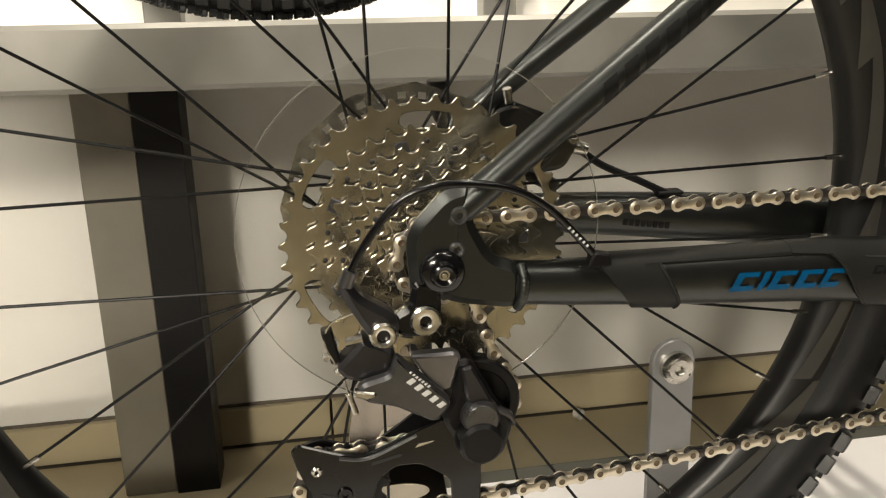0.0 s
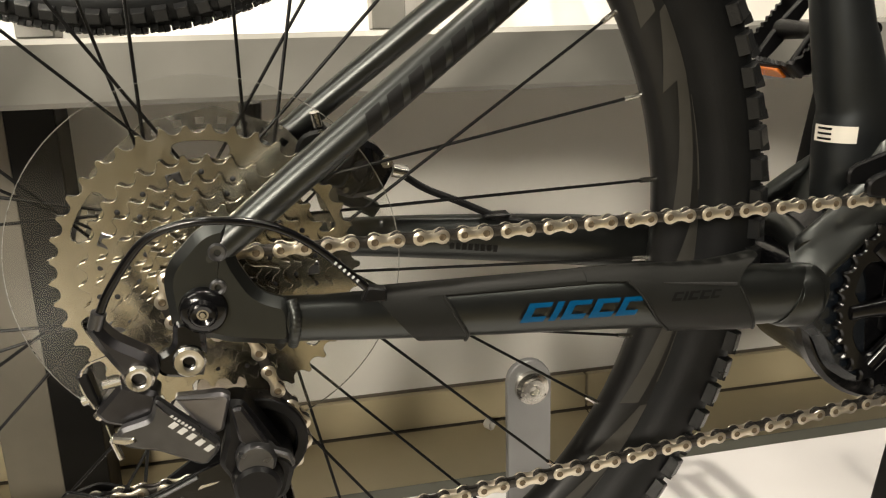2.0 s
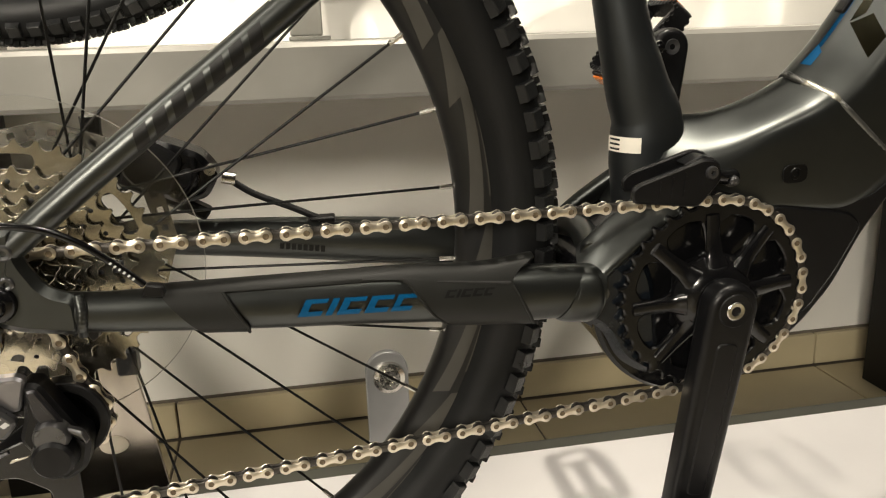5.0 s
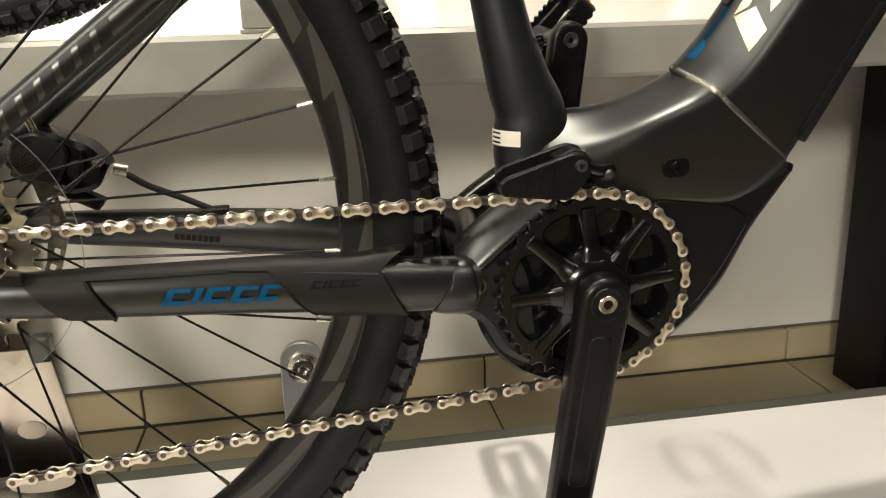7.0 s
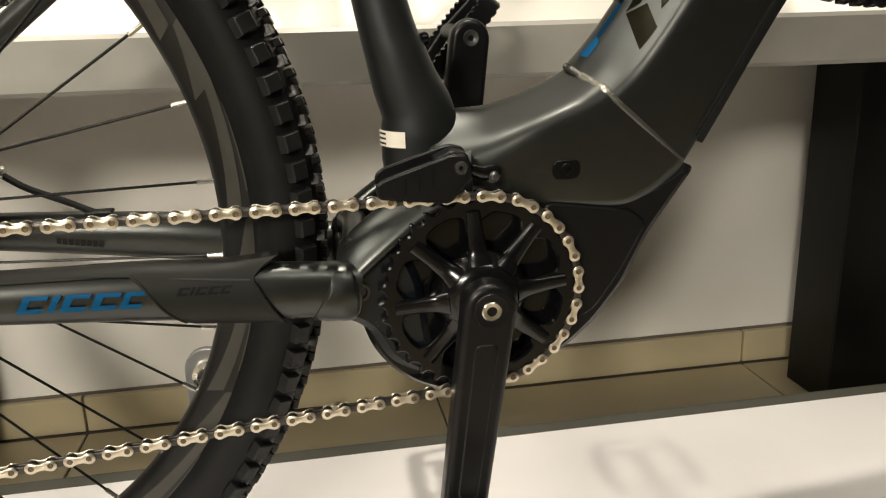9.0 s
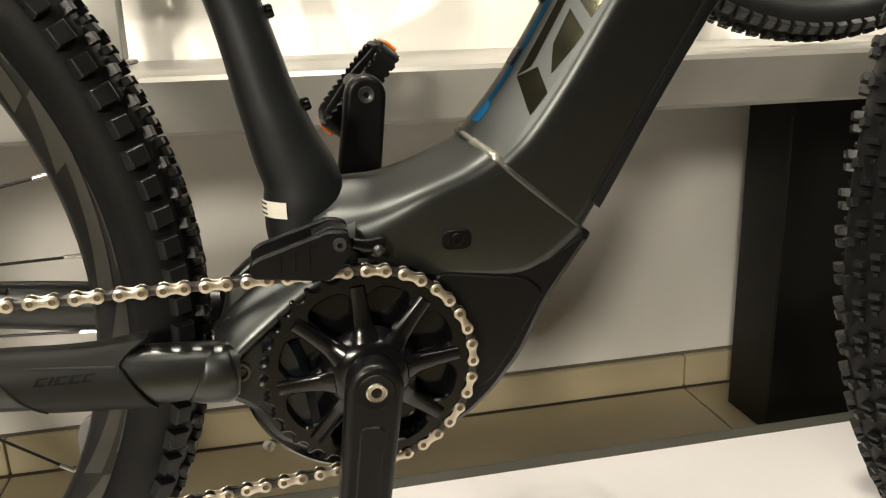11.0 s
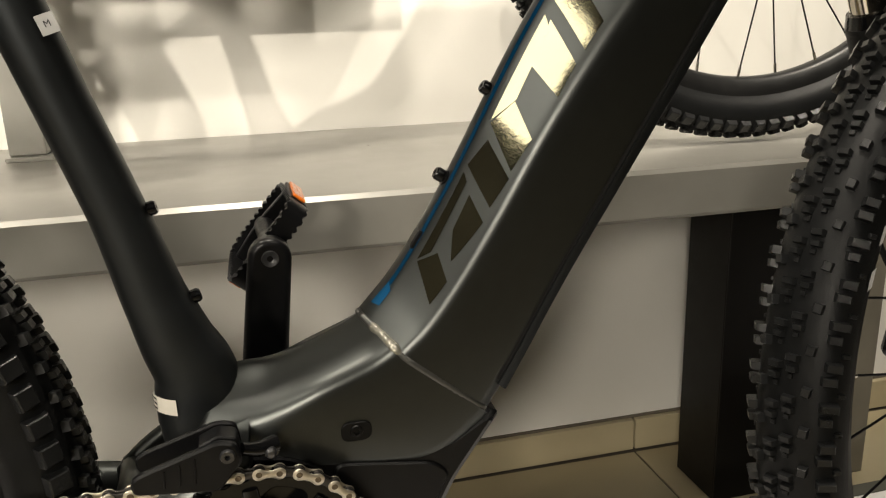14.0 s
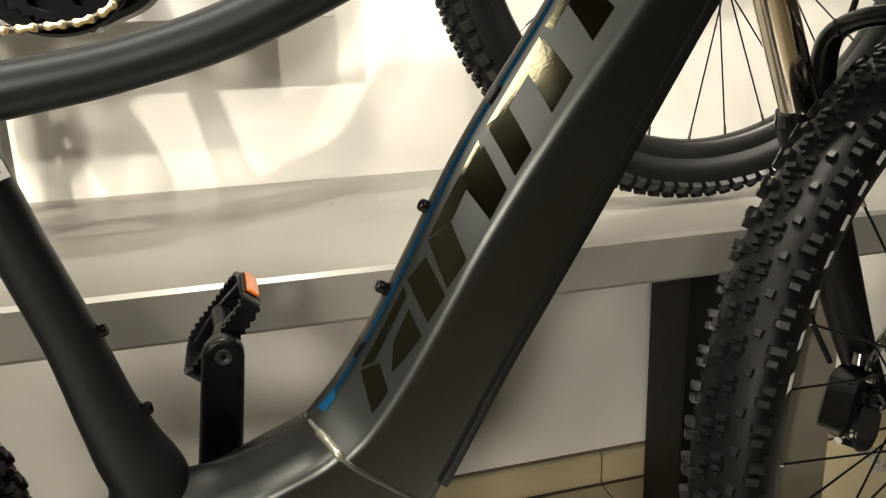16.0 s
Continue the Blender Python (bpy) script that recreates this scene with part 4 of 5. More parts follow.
def sleeve(x_at_angle, thick, n_ang=24, n_len=14, rise=lambda x, a: 0.0):
    """A rubber skin on the stay: x_at_angle gives, for each angle round the stay, where it starts and ends; rise lifts it off."""
    out = []
    for lift in (thick, 0.0):
        grid = []
        for j in range(n_ang + 1):
            a = radians(-100 + 290 * j / n_ang)
            x0, x1 = x_at_angle(a)
            row = []
            for i in range(n_len + 1):
                x = x0 + (x1 - x0) * i / n_len
                y, z, r = cs_at(x)
                row.append((x, y - (r * 0.72 + lift) * math.cos(a), z + (r + lift) * math.sin(a) + rise(x, a)))
            grid.append(row)
        out.append(grid)
    g = Geo()
    top, low = out
    nl = n_len + 1
    verts = [p for row in top for p in row] + [p for row in low for p in row]
    k = len(verts) // 2
    faces = []
    for j in range(n_ang):
        for i in range(n_len):
            q = (j * nl + i, j * nl + i + 1, (j + 1) * nl + i + 1, (j + 1) * nl + i)
            faces += [q, tuple(v + k for v in q[::-1])]
    edge = [(0, i) for i in range(n_len)] + [(j, n_len) for j in range(n_ang)] + [(n_ang, i) for i in range(n_len, 0, -1)] + [(j, 0) for j in range(n_ang, 0, -1)]
    idx = [j * nl + i for j, i in edge]
    for a, b in zip(idx, idx[1:] + idx[:1]):
        faces.append((a, b, b + k, a + k))
    g.put(verts, faces)
    return g.v, g.f


def ramp_up(a, lo, hi):
    return min(1.0, max(0.0, (math.sin(a) - lo) / (hi - lo)))


RUB = mat("dark grey guard rubber", (0.0105, 0.0108, 0.0098), 0.50, 0.0, 0.15, 60, 0.08, 900, spec=0.22)
guard_part = made("stay_guard", sleeve(lambda a: (0.112 - 0.026 * ramp_up(a, -0.9, 1.0) + (0.0 if math.sin(a) > -0.9 else 0.002), 0.140 - 0.014 * ramp_up(a, -0.6, 0.75) if math.sin(a) < 0.76 else 0.315), 0.0022), RUB, bike, "dark rubber chain stay guard")
def band_start(a):
    return float(np.interp(math.sin(a), (-0.88, -0.84, -0.42, 0.5, 0.74, 0.76), (0.274, 0.270, 0.2592, 0.2455, 0.2390, 0.2135)))


def band_end(a):
    return float(np.interp(math.sin(a), (-0.88, 0.50, 0.62, 0.80, 0.95), (0.3325, 0.3155, 0.3155, 0.3215, 0.3330)))


def band_rise(x, a):
    f = min(1.0, max(0.0, (x - 0.275) / 0.056))
    return 0.0068 * f * f * ramp_up(a, 0.45, 0.92)


made("guard_band", sleeve(lambda a: (band_start(a), band_end(a)), 0.0024, 58, 22, band_rise), RUB, guard_part)
slit = []
for k in range(7):
    x, z = 0.2625 + 0.0507 * k / 6, 0.3536 - 0.0062 * k / 6
    y, zc, r = cs_at(x)
    c = math.sqrt(1 - ((z - zc) / (r + 0.0024)) ** 2)
    slit.append((x, y - (r * 0.72 + 0.0024) * c, z))
made("stay_collar", tube([(0.3590, -0.0515, 0.3285), (0.3630, -0.0510, 0.3270), (0.3720, -0.0500, 0.3270), (0.3765, -0.0490, 0.3264), (0.3795, -0.0480, 0.3264)], [0.0196, 0.0206, 0.0218, 0.0220, 0.0205], 28, 4, 0.76), FRAME_PAINT, bike, "", 60)
made("guard_slit", tube(slit, [0.0004, 0.0007, 0.0008, 0.0009, 0.0010, 0.0011, 0.0012], 8, 3), DARK_HOLE, guard_part)
for x_end, a0, a1 in ((lambda a: 0.140 - 0.014 * ramp_up(a, -0.6, 0.75), -68, 44), (band_end, -62, 29), (band_start, -56, 46)):
    lip = []
    for k in range(9):
        a = radians(a0 + (a1 - a0) * k / 8)
        y, z, r = cs_at(x_end(a))
        lip.append((x_end(a), y - (r * 0.72 + 0.0022) * math.cos(a), z + (r + 0.0022) * math.sin(a)))
    made("guard_lip", tube(lip, 0.0011, 8, 3), RUB, guard_part)


def on_stay(x, z, lift):
    """Depth of the near face of the chain stay at height z."""
    y, zc, r = cs_at(x)
    s = max(-0.97, min(0.97, (z - zc) / r))
    return y - r * 0.72 * math.sqrt(1 - s * s) - lift


def badge(strokes, x0, z0, size, material, name, lift, parent, label, lean=0.55, fall=0.055):
    """Abstract slanted blocks on the stay, each a bent strip."""
    g = Geo()
    for u0, u1, v0, v1 in strokes:
        rows = []
        for k in range(7):
            v = v0 + (v1 - v0) * k / 6
            row = []
            for u in (u0, (u0 + u1) / 2, u1):
                x = x0 + (u + lean * v) * size
                z = z0 + v * size - (x - x0) * fall
                row.append((x, on_stay(x, z, lift + 0.0004), z))
            rows.append(row)
        g.put(*rings(rows, closed=False, caps=False))
    return made(name, (g.v, g.f), material, parent, label, 0)


# plain slanted bars, each with one notch
DEEP_MARK = mat("sunk black print", (0.0045, 0.0045, 0.0045), 0.6, spec=0.15)
BLOCKS = []
for x, w in ((0.0, 1.25), (1.50, 0.38), (2.12, 1.28), (3.65, 1.30), (5.15, 1.15)):
    BLOCKS += [[(x, x + w * 0.34, 0, 1), (x + w * 0.34, x + w, 0, 0.30), (x + w * 0.34, x + w, 0.76, 1)]] if w > 0.5 else [[(x, x + w, 0, 1)]]
for block in BLOCKS:
    badge(block, 0.1705, 0.3404, 0.0116, BLUE, "badge_block", 0.0010, bike, "blue slanted badge block")
    badge(block, 0.2665, 0.3428, 0.0052, DEEP_MARK, "badge_block", 0.0026, bike, "small black badge block")

# weld beads
def weld(points, r, n, parent, material=FRAME_PAINT):
    """One rippled bead along the points."""
    path = smooth_path(points, 3 * n // len(points) + 1)
    loops = []
    for k, p in enumerate(path):
        q = r * (0.86 + 0.14 * math.sin(2.1 * k) ** 2)
        d = (path[min(k + 1, len(path) - 1)] - path[max(k - 1, 0)]).normalized()
        u = d.cross(Vector((0.3, 1, 0.2))).normalized()
        v = d.cross(u)
        loops.append([p + u * q * math.cos(a) + v * q * math.sin(a) for a in (2 * math.pi * j / 10 for j in range(10))])
    return made("weld_bead", rings(loops), material, parent, "", 80)


weld([(0.0440, -0.0810, 0.3685), (0.0455, -0.0850, 0.3600), (0.0445, -0.0850, 0.3500), (0.0430, -0.0800, 0.3425)], 0.0032, 16, bike)
SEAM = []
for s, y in SECTION[2:][::-1]:
    f = s * 1.5 if s < 0.5 else 0.75 + (s - 0.5) * 0.5
    SEAM.append((0.6340 - 0.0850 * f, -y + 0.0016, 0.3970 + 0.0730 * f))
weld(SEAM, 0.0028, 90, bike, mat("worn grey weld", (0.11, 0.11, 0.105), 0.35, 0.7, 0.15, 200))
made("foil_patch", tube([(0.5530, -0.0075, 0.4665), (0.5570, -0.0170, 0.4630), (0.5615, -0.0270, 0.4595), (0.5660, -0.0365, 0.4555), (0.5700, -0.0405, 0.4520)], [0.0022, 0.0042, 0.0038, 0.0046, 0.0020], 12, 8), mat("wet-look film", (0.34, 0.33, 0.28), 0.22, 0.7, 0.3, 300, 0.5, 300), bike, "crumpled clear film over the weld")

# chain guide over the chainring
guide = made("chain_guide", prism(rounded([(0.3990, 0.4048), (0.4040, 0.4085), (0.4505, 0.4236), (0.4615, 0.4215), (0.4648, 0.4082), (0.4490, 0.3895), (0.3998, 0.3955)], 0.004), -0.0680, -0.0625, 0.0014), PLASTIC, bike, "black plastic upper chain guide")
made("guide_back", prism(rounded([(0.4000, 0.4075), (0.4050, 0.4120), (0.4510, 0.4265), (0.4620, 0.4240), (0.4648, 0.4082), (0.4490, 0.3990), (0.4010, 0.3985)], 0.004), -0.0480, -0.0440, 0.0012), PLASTIC, guide)
made("guide_bridge", prism(rounded([(0.4380, 0.4190), (0.4510, 0.4250), (0.4620, 0.4220), (0.4640, 0.4090), (0.4540, 0.4080)], 0.003), -0.0624, -0.0481, 0.001), PLASTIC, guide)
made("guide_bolt", revolve([(1e-5, -0.0672), (0.0014, -0.0672), (0.0018, -0.0705), (0.0040, -0.0705), (0.0046, -0.0690), (0.0046, -0.0670)], 22), DERAIL_GREY, guide).location = (0.4560, 0, 0.4140)
for k in range(3):
    made("guide_rib", rod((0.4180 + 0.009 * k, -0.0683, 0.3985), (0.4190 + 0.009 * k, -0.0683, 0.4095 + 0.0028 * k), 0.0006, 6), PLASTIC, guide)
made("guide_mount", tube([(0.4640, -0.056, 0.4100), (0.4740, -0.052, 0.4060), (0.4850, -0.0465, 0.4045)], [0.004, 0.005, 0.006], 12), GLOSS_BLACK, guide)
made("mount_bolt", revolve([(1e-5, -0.0580), (0.0022, -0.0576), (0.0036, -0.0560), (0.0038, -0.0520), (0.0055, -0.0518), (0.0055, -0.0450)], 20), DERAIL_GREY, bike, "domed bolt").location = (0.4815, 0, 0.4035)

# frame shell fittings
PORT_BLACK = mat("black port rubber", (0.0025, 0.0025, 0.0025), 0.38, spec=0.2)
# Raised plate coloured near-black for the shade of a recess not modelled.
port = made("oval_port", prism(rounded([(0.5272, 0.3953), (0.5478, 0.3953), (0.5478, 0.4095), (0.5272, 0.4095)], 0.0066), -0.0440, -0.0425, 0.0005), PORT_BLACK, bike, "oval port in the frame, coloured black for its recess")
made("port_screw", revolve([(1e-5, -0.0436), (0.0018, -0.0438), (0.0024, -0.0452), (0.0040, -0.0450), (0.0047, -0.0436)], 20), PORT_BLACK, port).location = (0.5375, 0, 0.4028)
def flat_bar(centres, across, thick):
    """A bar of flat oval section through centres; across: half its broad side at each centre."""
    loops = []
    for k, (c, w) in enumerate(zip(centres, across)):
        c, w = Vector(c), Vector(w)
        d = Vector(centres[min(k + 1, len(centres) - 1)]) - Vector(centres[max(k - 1, 0)])
        n = d.cross(w).normalized() * thick
        ring_pts = []
        for j in range(24):
            u, v = math.cos(2 * math.pi * j / 24), math.sin(2 * math.pi * j / 24)
            ring_pts.append(c + w * math.copysign(abs(u) ** 0.7, u) + n * math.copysign(abs(v) ** 0.45, v))
        loops.append(ring_pts)
    return rings(loops)


yoke_path = smooth_path([(0.374, -0.0420, 0.3380), (0.388, -0.0440, 0.3530), (0.408, -0.0430, 0.3690), (0.438, -0.0390, 0.3900), (0.470, -0.0370, 0.4060)], 6)
yoke_half = [Vector((0.0020, 0.0122, 0.0172)).lerp(Vector((0.0020, 0.0108, 0.0146)), k / (len(yoke_path) - 1)) for k in range(len(yoke_path))]
made("stay_yoke", flat_bar(yoke_path, yoke_half, 0.0060), FRAME_PAINT, bike, "", 60)
made("stay_yoke", flat_bar([(x, -y, z) for x, y, z in yoke_path], [(x, -y, z) for x, y, z in yoke_half], 0.0060), FRAME_PAINT, bike, "", 60)
made("bridge_bracket", tube([(0.384, -0.040, 0.352), (0.388, 0.0, 0.360), (0.384, 0.040, 0.352)], 0.010, 16), FRAME_PAINT, bike)
made("motor_pod", prism(rounded([(0.3680, 0.3400), (0.3795, 0.3470), (0.4150, 0.3640), (0.4300, 0.3300), (0.4400, 0.2510), (0.4250, 0.2545), (0.4045, 0.2680), (0.3900, 0.2960), (0.3690, 0.3060)], 0.010), -0.0500, -0.0380, 0.0060), mat("blue-black glossy casing", (0.006, 0.008, 0.011), 0.25, 0.0, 0.1, 80), bike)
made("motor_bolt", revolve([(1e-5, -0.0500), (0.0040, -0.0500), (0.0050, -0.0520), (0.0068, -0.0520), (0.0072, -0.0480)], 22), DERAIL_GREY, bike).location = (0.3860, 0, 0.3250)
# seat tube foot merging into the shell
stick = made("sticker", ([(0.4396 + 0.0302 * math.cos(radians(a)), 0.0236 * math.sin(radians(a)), z) for z in (0.4195, 0.4310) for a in range(176, 246, 6)], [(i, i + 1, 13 + i, 12 + i) for i in range(11)]), mat("white paper label", (0.72, 0.68, 0.60), 0.6), bike, "white paper sticker with grey text bars")
for k in range(3):
    made("text_bar", ([(0.4396 + 0.0305 * math.cos(radians(a)), 0.0239 * math.sin(radians(a)), z - 0.0035 * k) for z in (0.4280, 0.4295) for a in (184, 192, 200, 208)], [(i, i + 1, 5 + i, 4 + i) for i in range(3)]), GREY_MARK, stick)
size_mark = made("size_sticker", box(-0.0050, 0.0050, -0.0175, -0.0168, -0.0055, 0.0055), mat("grey paper label", (0.5, 0.5, 0.5), 0.5), bike, "small grey size sticker on the seat tube")
size_mark.matrix_local = at(0.3870, 0, 0.6650, 0, -18, 0)
letter = bpy.data.curves.new("size_letter", "FONT")
letter.body, letter.size, letter.align_x, letter.align_y = "M", 0.0050, "CENTER", "CENTER"
letter.materials.append(GREY_MARK)
mark = new("size_letter", letter)
mark.parent = size_mark
mark.matrix_local = at(0, -0.0178, 0, 90, 0, 0)


def boss_bolt(x, z, ang):
    """A bottle cage bolt that stands out of a tube."""
    g = Geo()
    verts, faces = revolve([(1e-5, 0.0), (0.0048, 0.0), (0.0055, 0.0012), (0.0055, 0.0030), (0.0040, 0.0036), (0.0046, 0.0042), (0.0046, 0.0085), (0.0036, 0.0100), (0.0016, 0.0100), (0.0014, 0.0075), (1e-5, 0.0075)], 18)
    ob = made("bottle_bolt", (verts, faces), GLOSS_BLACK, bike, "black bottle cage bolt")
    ob.matrix_local = at(x, 0, z) @ Matrix.Rotation(radians(ang), 4, "Y") @ Matrix.Rotation(radians(90), 4, "X")
    return ob


for x, z, ang in ((0.4180, 0.5520, 76), (0.4375, 0.4915, 74), (0.6135, 0.5575, -57), (0.6460, 0.6130, -57)):
    boss_bolt(x, z, ang)
for x, z, ang in ((0.5900, 0.5190, -57), (0.6900, 0.6900, -57)):
    placed(made("cable_port", prism(rounded([(-0.0075, -0.002), (0.0075, -0.002), (0.0065, 0.003), (-0.0065, 0.003)], 0.003), -0.006, 0.004, 0.001), PLASTIC, bike), at(x, -0.003, z, 0, ang, 0))

# prints and seams that hug the down tube
SEC_S, SEC_Y = [s for s, _ in SECTION], [y for _, y in SECTION]


def dt_point(l, s, lift):
    k = min(len(DT) - 2, max(0, int(l * 20)))
    f = l * 20 - k
    (b0, t0, _), (b1, t1, _) = DT[k], DT[k + 1]
    b, t = Vector(b0).lerp(Vector(b1), f), Vector(t0).lerp(Vector(t1), f)
    bend = dt_bend(l)

    def half_width(v):
        return float(np.interp(v / (2 * bend) if v < bend else 0.5 + (v - bend) / (2 * (1 - bend)), SEC_S, SEC_Y))

    y, slope = half_width(s), half_width(s + 0.02) - half_width(s - 0.02)
    up = (t - b)
    n = Vector((0.04 * 1.0, slope / up.length)).normalized()
    q = b.lerp(t, s) + up.normalized() * (-n.y * lift)
    return (q.x, -y - n.x * lift, q.y)


def patch(corners, material, name, lift=0.0004, nu=10, nv=10, label=""):
    """A thin print between four corners given along and up the tube."""
    (a, b, c, d) = [Vector(q) for q in corners]
    g = Geo()
    verts, faces = [], []
    for i in range(nu + 1):
        for j in range(nv + 1):
            q = a.lerp(b, i / nu).lerp(d.lerp(c, i / nu), j / nv)
            verts.append(dt_point(q.x, q.y, lift))
    for i in range(nu):
        for j in range(nv):
            k = i * (nv + 1) + j
            faces.append((k, k + 1, k + nv + 2, k + nv + 1))
    return made(name, (verts, faces), material, bike, label, 0)


BLUE_DEEP = mat("deep metallic blue", (0.0, 0.055, 0.14), 0.22, 0.5, 0.1, 80)
FOIL = mat("mirror dark foil", (0.12, 0.113, 0.076), 0.07, 1.0, 0.1, 60, 0.025, 420, rough_vary=0.03)
lettering = "mirror dark foil block on the down tube"
for corners, nu, nv in (
        (((1.22, 0.930), (0.92, 0.775), (1.28, 0.760), (1.46, 0.865)), 8, 8),
        (((1.24, 0.935), (1.42, 0.895), (2.10, 0.905), (2.14, 0.940)), 4, 20),
        (((1.74, 0.855), (1.48, 0.790), (1.94, 0.745), (2.04, 0.865)), 8, 8),
        (((2.19, 0.940), (2.05, 0.750), (2.26, 0.732), (2.37, 0.905)), 8, 8),
        (((2.45, 0.930), (2.30, 0.740), (2.50, 0.720), (2.61, 0.870)), 8, 8),
        (((2.46, 0.935), (2.62, 0.868), (3.00, 0.878), (3.06, 0.935)), 4, 14),
        (((2.80, 0.875), (2.74, 0.700), (2.92, 0.695), (3.05, 0.900)), 8, 8),
        (((3.15, 0.930), (3.00, 0.690), (3.16, 0.678), (3.30, 0.880)), 8, 8),
        (((3.16, 0.935), (3.30, 0.882), (3.70, 0.890), (3.75, 0.940)), 4, 16),
        (((3.52, 0.885), (3.36, 0.680), (3.56, 0.675), (3.74, 0.915)), 8, 8),
        (((3.82, 0.945), (3.80, 0.900), (4.30, 0.890), (4.30, 0.940)), 4, 12),
        (((3.95, 0.895), (3.75, 0.680), (3.93, 0.665), (4.10, 0.890)), 8, 8)):
    patch(corners, FOIL, "foil_block", nu=nu, nv=nv, label=lettering)
patch([(0.60, 0.985), (4.6, 0.988), (4.6, 0.972), (0.75, 0.970)], BLUE_DEEP, "blue_stripe", nu=60, nv=4, label="thin metallic blue stripe along the tube")
patch([(0.28, 0.99), (0.75, 0.985), (0.66, 0.955), (0.34, 0.955)], BLUE, "blue_stripe", lift=0.0006, label="small blue flash")
patch([(0.62, 0.122), (4.95, 0.122), (4.95, 0.096), (0.62, 0.096)], DARK_HOLE, "battery_seam", nu=60, nv=2)
battery = made("battery_cover", shell([(((b[0] * 1.0), b[1]), (b[0] + (t[0] - b[0]) * 0.095, b[1] + (t[1] - b[1]) * 0.095), 1.0) for b, t, _ in DT[11:]], [(-0.03, 0.030), (0.0, 0.036), (0.3, 0.0405), (1.0, 0.0415)]), FRAME_TOP, bike, "black battery cover under the down tube", 50)

# ---- fork and front wheel, steered a little to the far side ----
AX = Vector((-math.cos(radians(67.35)), 0, math.sin(radians(67.35))))
FWD = Vector((AX.z, 0, -AX.x))
PIVOT = Vector((0.9922, 0, 0.70))
FRONT_HUB = (1.1694, 0.0, 0.369)
steer = Matrix.Translation(PIVOT) @ Matrix.Rotation(radians(19.1), 4, AX) @ Matrix.Translation(-PIVOT)
front = wheel("front_wheel", FRONT_HUB, 0, 5, (-0.028, 0.028), label="black front wheel with knobbly tyre", decals=False, parent=bike, steer=steer, tread=TREAD_FRONT_ME)
for k in range(8):
    a0 = radians(121 + 5.35 * k)
    n = 5
    verts = [((r * math.cos(a0 + 0.041 * i / n + 0.012 * (r > 0.33))), y, r * math.sin(a0 + 0.041 * i / n + 0.012 * (r > 0.33))) for r, y in ((0.3258 - 0.0008 * (k % 2), -0.0285), (0.3325, -0.0303)) for i in range(n + 1)]
    made("reflective_stripe", (verts, [(i, i + 1, n + 2 + i, n + 1 + i) for i in range(n)]), mat("white reflective tape", (0.75, 0.76, 0.77), 0.3), front, "white reflective stripe on the tyre wall")
fork = made("suspension_fork", tube([tuple(PIVOT + AX * 0.175 + Vector((0, -0.072, 0))), tuple(PIVOT + AX * 0.185), tuple(PIVOT + AX * 0.175 + Vector((0, 0.072, 0)))], 0.021, 16), PLASTIC, bike, "suspension fork with bright stanchions and black lowers")
fork.matrix_local = steer
CHROME = mat("polished stanchion chrome", (0.72, 0.66, 0.56), 0.10, 1.0, 0.05, 60, rough_vary=0.04)
for s in (-1, 1):
    top = PIVOT + Vector((0, s * 0.0635, 0))
    made("stanchion", tube([tuple(top + AX * -0.10), tuple(top + AX * 0.05), tuple(top + AX * 0.19)], 0.0165, 28), CHROME, fork, "polished fork stanchion")
    foot = Vector((FRONT_HUB[0] - 0.030, s * 0.062, FRONT_HUB[2]))
    low = made("lower_leg", tube([tuple(foot - AX * 0.012), tuple(foot + AX * 0.06 - FWD * 0.010), tuple(top + AX * -0.20 - FWD * 0.002), tuple(top + AX * -0.070), tuple(top + AX * -0.048)], [0.015, 0.0175, 0.021, 0.0225, 0.0225], 24), PLASTIC, fork, "black fork lower leg")
    made("dust_seal", tube([tuple(top + AX * -0.049), tuple(top + AX * -0.038)], [0.0225, 0.0195], 24, 2), GLOSS_BLACK, fork)
arch = [(0.060, -0.070, 0.004, 0.0130), (0.055, -0.030, 0.022, 0.0120), (0.047, 0.002, 0.030, 0.0105), (0.030, 0.017, 0.032, 0.0085), (0.0, 0.022, 0.032, 0.0080)]
arch = arch + [(-y, k, f, r) for y, k, f, r in arch[-2::-1]]
made("fork_arch", tube([tuple(PIVOT + AX * k + FWD * f + Vector((0, y, 0))) for y, k, f, r in arch], [r for y, k, f, r in arch], 16), GLOSS_BLACK, fork, "black fork arch")


